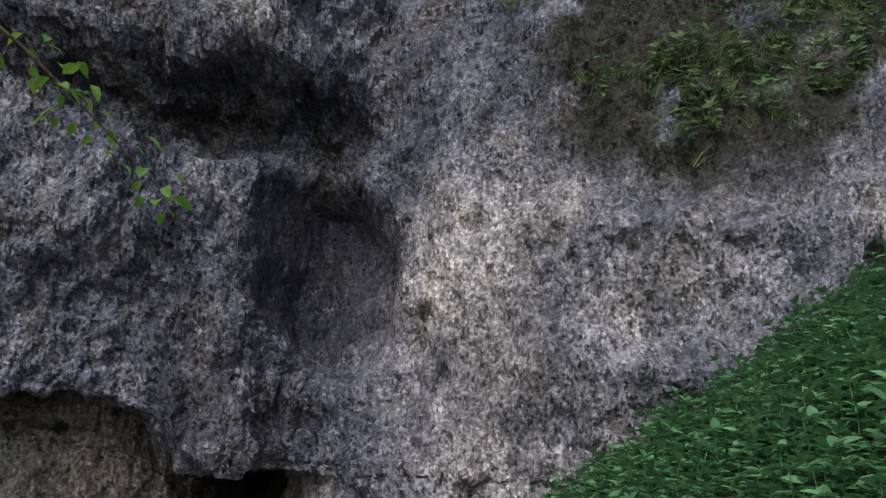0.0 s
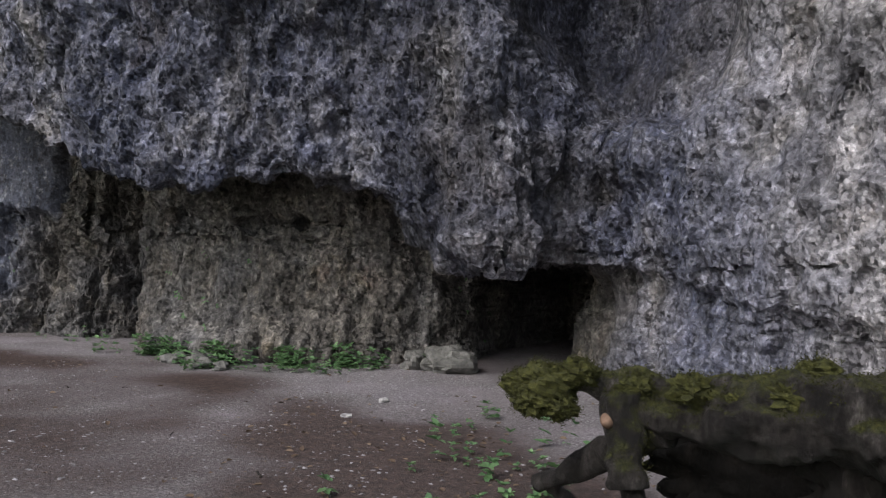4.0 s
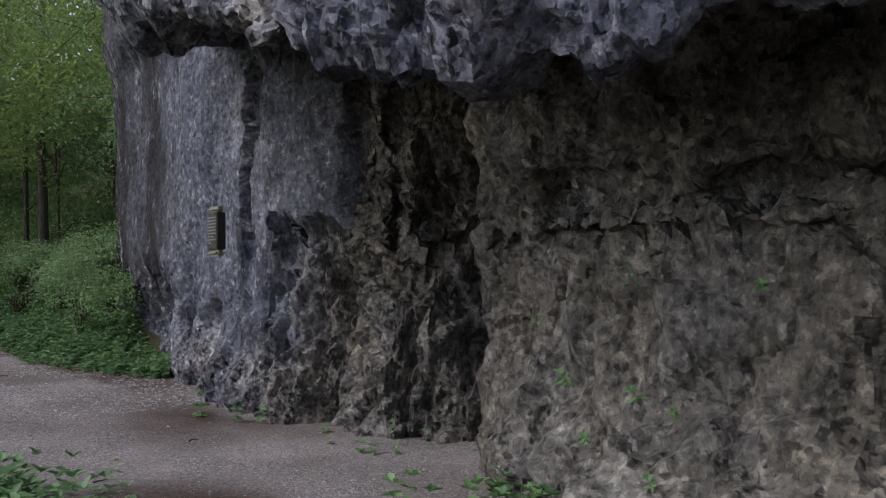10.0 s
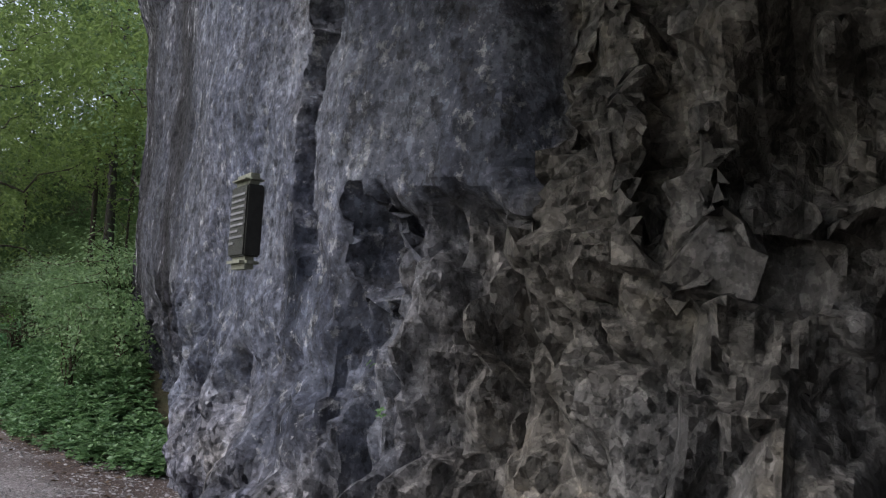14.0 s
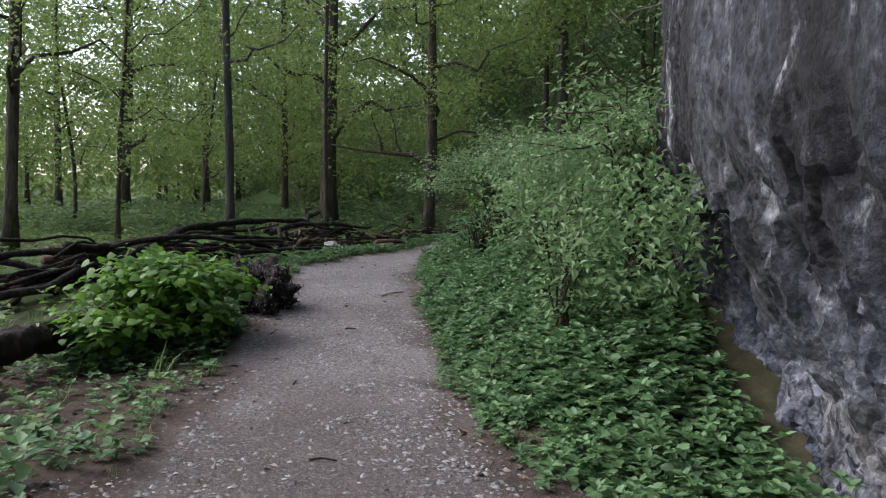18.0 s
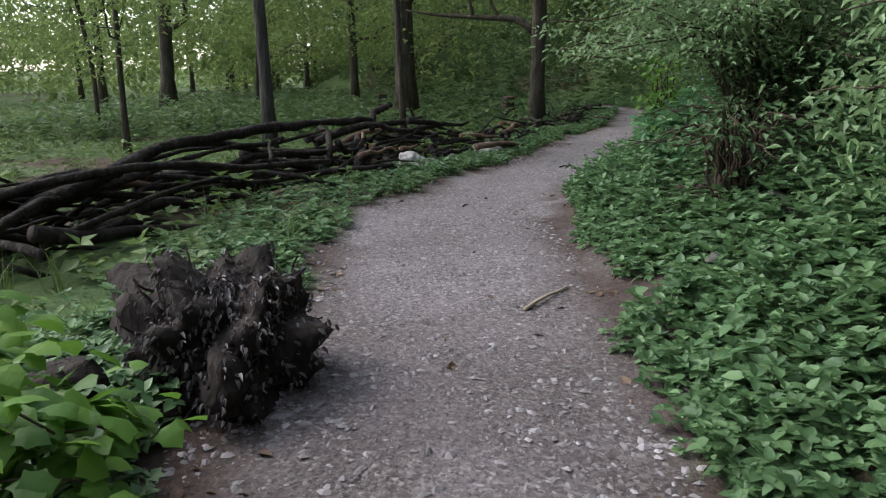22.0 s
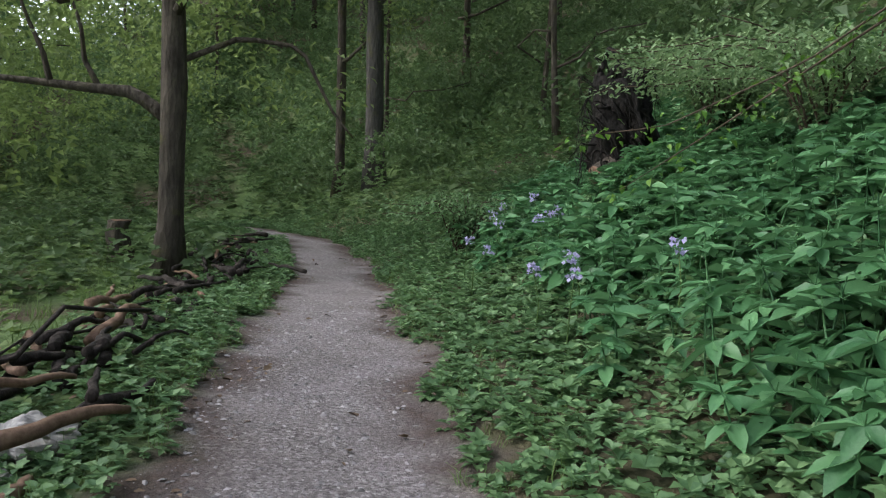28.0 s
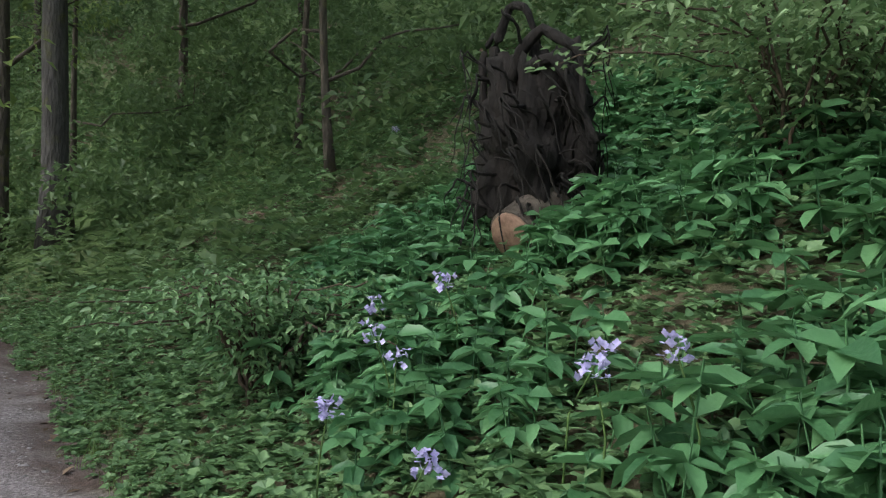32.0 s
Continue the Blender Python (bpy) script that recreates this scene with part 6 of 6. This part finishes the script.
def flower(x, y, tall, heads, seed):
    """A lilac-flowered herb: a stem with a few narrow leaves and a loose cluster of four-petalled flowers."""
    r = np.random.default_rng(seed)
    z = float(ground_z(x, y))
    t = thing("flower", "tall herb with a cluster of pale lilac flowers", "flower", "lilac flowers", at=(x, y, z))
    top = np.array((x + r.normal(0, 0.06), y + r.normal(0, 0.06), z + tall))
    put("stem", mesh_of("stem", *tube(resample([(x, y, z - 0.03), (x + 0.02, y, z + tall * 0.6), top], 8), np.linspace(0.006, 0.003, 8), 5), True), STEM, t)
    h = Heap()
    petal = leaf(0.95, 0.1, 0.02, "half")
    for k in range(heads):
        a = r.uniform(0, 6.3)
        c = top + np.array((math.cos(a), math.sin(a), 0)) * r.uniform(0.01, 0.06) + (0, 0, r.uniform(-0.045, 0.04))
        h.many(petal, np.repeat(c[None], 4, 0), turns(np.arange(4) * 1.571 + r.uniform(0, 1.5), r.normal(0.25, 0.25, 4), 0.0) if k % 2 else turns(np.full(4, r.uniform(0, 6.3)), 0.0, 1.2) @ turns(np.arange(4) * 1.571, 0.3, 0.0), np.full(4, 0.017))
    put("blossoms", h.mesh("blossoms"), PETAL, t, "pale lilac four-petalled blossoms")
    h = Heap()
    n = 7
    h.many(leaf(0.3, 0.3, 0.08), np.stack((np.full(n, x), np.full(n, y), z + tall * np.linspace(0.15, 0.75, n)), 1), turns(np.arange(n) * 2.4, 0.3, 0.0), np.linspace(0.13, 0.06, n))
    put("leaves", h.mesh("leaves"), HERB, t)


for k, (x, y, tall) in enumerate([(-39.22, 21.76, 0.5), (-39.14, 21.21, 0.55), (-39.45, 21.57, 0.5), (-38.35, 20.45, 0.5), (-37.86, 20.89, 0.5), (-37.55, 20.87, 0.55), (-45.3, 27.3, 0.6), (-49.8, 29.0, 0.6), (-38.06, 20.99, 0.5), (-39.07, 20.76, 0.5),
                                  (-35.85, 19.82, 0.5), (-35.58, 19.55, 0.5), (-36.06, 19.65, 0.5), (-34.75, 19.62, 0.5), (-39.0, 21.1, 0.5), (-29.2, 19.9, 0.8), (1.55, 8.1, 0.5)]):
    flower(x, y, tall, 22 if k % 3 else 32, 60 + k)


# ---- the overhanging spray of young leaves, and plants on the ledges ----
def spray(name, label, points, leaves, size, material, seed, thick=0.012):
    r = np.random.default_rng(seed)
    t = thing(name, label, "branch", at=points[0])
    l = resample(points, 20)
    put("twig", mesh_of("twig", *tube(l, np.linspace(thick, 0.003, 20), 6), True), TWIG, t)
    h = Heap()
    u = r.integers(4, 20, leaves)
    yaw = r.uniform(0, 6.3, leaves)
    d = r.uniform(0, 0.16, leaves)
    h.many(leaf(0.6, 0.3, 0.1), l[u] + np.stack((np.cos(yaw) * d, np.sin(yaw) * d, r.normal(-0.03, 0.06, leaves)), 1), turns(yaw, r.normal(-0.35, 0.3, leaves), r.normal(0, 0.4, leaves)), size * r.uniform(0.6, 1.2, leaves))
    put("leaves", h.mesh("leaves"), material, t)


spray("hanging_branch", "thin overhanging branch with fresh lime leaves", [(-2.5, 2.4, 3.65), (-1.87, 2.86, 3.3), (-1.5, 3.08, 3.0), (-1.3, 3.2, 2.82)], 70, 0.085, LIME, 71)
spray("hanging_branch", "bare thin twig with few pale leaves before the rock", [(-16.5, 13.5, 6.2), (-14.2, 14.2, 4.5), (-13.4, 14.4, 3.7), (-14.6, 14.3, 3.5)], 60, 0.07, LIME, 72)


root = float(ground_z(-33.2, 22.9))
spray("arching_branch", "dark arching hazel branch with lime-green leaves above the slope", [(-33.2, 22.9, root - 0.05), (-33.5, 22.6, root + 0.75), (-34.6, 21.7, 2.85), (-35.7, 20.92, 1.9), (-36.3, 20.5, 1.4)], 130, 0.075, LIME, 73, 0.022)
spray("arching_branch", "thin dark branch with a few lime-green leaves above the slope", [(-33.3, 22.8, root - 0.05), (-34.2, 22.0, root + 0.5), (-35.3, 21.1, 2.25), (-36.0, 20.6, 1.85), (-36.7, 20.4, 1.8)], 110, 0.07, LIME, 74, 0.016)


def on_cliff(x, z):
    y, _ = cliff_depth(np.asarray(x, float), np.asarray(z, float))
    return np.stack((x, y - 0.12, z), 1)


def ledge_plants(name, label, kinds, material, n, keep, box, size, seed):
    r = np.random.default_rng(seed)
    x, z = r.uniform(box[0], box[2], n), r.uniform(box[1], box[3], n)
    ok = r.uniform(0, 1, n) < keep(x, z)
    w = on_cliff(x[ok], z[ok])
    h = Heap()
    pick = r.integers(0, len(kinds), len(w))
    for k, shape in enumerate(kinds):
        q = w[pick == k]
        h.many(shape, q, turns(np.full(len(q), -1.57) + r.normal(0, 0.4, len(q)), 0.0, r.normal(0, 0.3, len(q))) @ turns(np.zeros(len(q)), r.uniform(-0.9, -0.3, len(q)), 0.0), r.uniform(*size, len(q)))
    whole(name, h.mesh(name), material, label, "plants", kind="stuff")


def upper(x, z):
    return smooth(0.6, 2.6, x + 0.3 * (z - 7)) * smooth(6.2, 7.6, z - 0.25 * x) * smooth(0.1, 0.4, flat_noise(x, z, 0.75, 15) + 0.25 * flat_noise(x, z, 2.5, 18))


ledge_plants("ledge_herbs", "dark green herbs and ferns on the upper cliff ledges", TALL + MIDH, SHADE, 1300, upper, (0.5, 6, 12, 14), (0.9, 1.8), 81)
ledge_plants("ledge_grass", "dry grass tufts hanging from the upper cliff", TUFTS, GRASS, 1500, lambda x, z: upper(x, z), (0.5, 5.5, 12, 13), (1.0, 2.0), 82)
ledge_plants("wall_ferns", "small ferns and ivy in cracks of the rock wall", LOWH + MIDH, HERB, 70, lambda x, z: smooth(0.35, 0.5, flat_noise(x, z, 1.1, 17)), (-16, 0.1, 2.5, 1.5), (0.4, 0.9), 83)


# ---- gravel, twigs and dead leaves ----
def pebbles(name, label, material, n, box, keep, size, seed):
    r = np.random.default_rng(seed)
    w = spread(r, n, box, keep)
    h = Heap()
    chip = np.array([(1, 0, 0), (0.2, 0.7, 0.05), (-0.9, 0.3, 0), (-0.5, -0.7, 0.05), (0.5, -0.6, 0), (0.05, 0.05, 0.42)]), np.array([(0, 1, 5), (1, 2, 5), (2, 3, 5), (3, 4, 5), (4, 0, 5)])
    s = size[0] + (size[1] - size[0]) * r.uniform(0, 1, len(w)) ** 3
    h.many(chip, w, turns(r.uniform(0, 6.3, len(w)), r.normal(0, 0.15, len(w)), r.normal(0, 0.15, len(w))), np.stack((s, s * r.uniform(0.5, 1, len(w)), s * r.uniform(0.5, 1.2, len(w))), 1))
    whole(name, h.mesh(name), material, label, "gravel", kind="stuff")


CHIPS = leaf_material("limestone_chips", (0.09, 0.083, 0.085), (0.21, 0.194, 0.20), (0.38, 0.355, 0.365), 0.9, 0.0)
pebbles("path_gravel", "loose pale limestone chips on the path", CHIPS, 190000, (-46, 14, -17, 22.5), lambda x, y: gravel_at(x, y) * (0.25 + 0.75 * smooth(-40, -24, x)) * smooth(-0.9, 0.4, flat_noise(x, y, 0.9, 19)), (0.006, 0.037), 91)
pebbles("yard_gravel", "scattered pale stones on the gravel yard", CHIPS, 30000, (-19, 4, 0, 17.2), lambda x, y: gravel_at(x, y) * smooth(-0.5, 0.6, flat_noise(x, y, 0.9, 19)), (0.006, 0.03), 92)
herbs("dead_leaves", "brown dead leaves and chips along the path edges", LITTER, [leaf(0.6, 0.15, 0.1, "half")], 42000, (-46, 5, 1.5, 22), lambda x, y: np.clip(0.75 * border(x, y) + 0.6 * np.where((along(WAY, x, y)[1] < 0) & (x > -27) & (x < -18), 1, 0) * smooth(2.6, 1.4, along(WAY, x, y)[0]) * (1 - gravel_at(x, y)) + 0.5 * leaf_patch(x, y) + 0.07 * smooth(0.2, 0.6, flat_noise(x, y, 0.7, 21) * 0.5 + 0.5) + 0.5 * np.exp(-((x + 0.8) / 1.4) ** 2 - ((y - 8.6) / 1.2) ** 2), 0, 1) * np.where(y < cliff_front(x), 1, 0), (0.03, 0.09), 93, 0.25)


def stick(x, y, length, yaw, r0, material, seed, label):
    r = np.random.default_rng(seed)
    dx, dy = math.cos(yaw) * length / 2, math.sin(yaw) * length / 2
    a, b = (x - dx, y - dy, float(ground_z(x - dx, y - dy)) + r0 * 0.8), (x + dx, y + dy, float(ground_z(x + dx, y + dy)) + r0 * 0.8)
    whole("stick", mesh_of("stick", *tube(bent(a, b, 8, 0.01, length * 0.02, r), np.linspace(r0, r0 * 0.5, 8), 7, 0.15, seed), True), material, label, "stick", "fallen sticks")


sr = np.random.default_rng(14)
stick(-28.0, 16.45, 0.55, 2.5, 0.014, plain_material("peeled_wood", (0.26, 0.21, 0.15), (0.5, 0.42, 0.32), 0.7, 9.0), 1, "pale peeled stick at the path edge")
for k in range(20):
    s = sr.uniform(0, 1)
    x = -47 + 46 * s
    y = np.interp(x, WAY[::-1, 0], WAY[::-1, 1]) + sr.normal(0, 0.55)
    stick(x, y, sr.uniform(0.06, 0.2), sr.uniform(0, 3.1), sr.uniform(0.005, 0.011), DEADWOOD, 10 + k, "small dark twig lying on the gravel")

# ---- dead sticks in the dark gap under the path bush ----
for k in range(22):
    stick(-28.5 + sr.normal(0, 0.35), 17.75 + sr.normal(0, 0.35), sr.uniform(0.3, 0.9), sr.uniform(0, 3.1), sr.uniform(0.006, 0.014), DEADWOOD if k % 4 else CUTWOOD, 90 + k, "dry stick lying under the path bush")
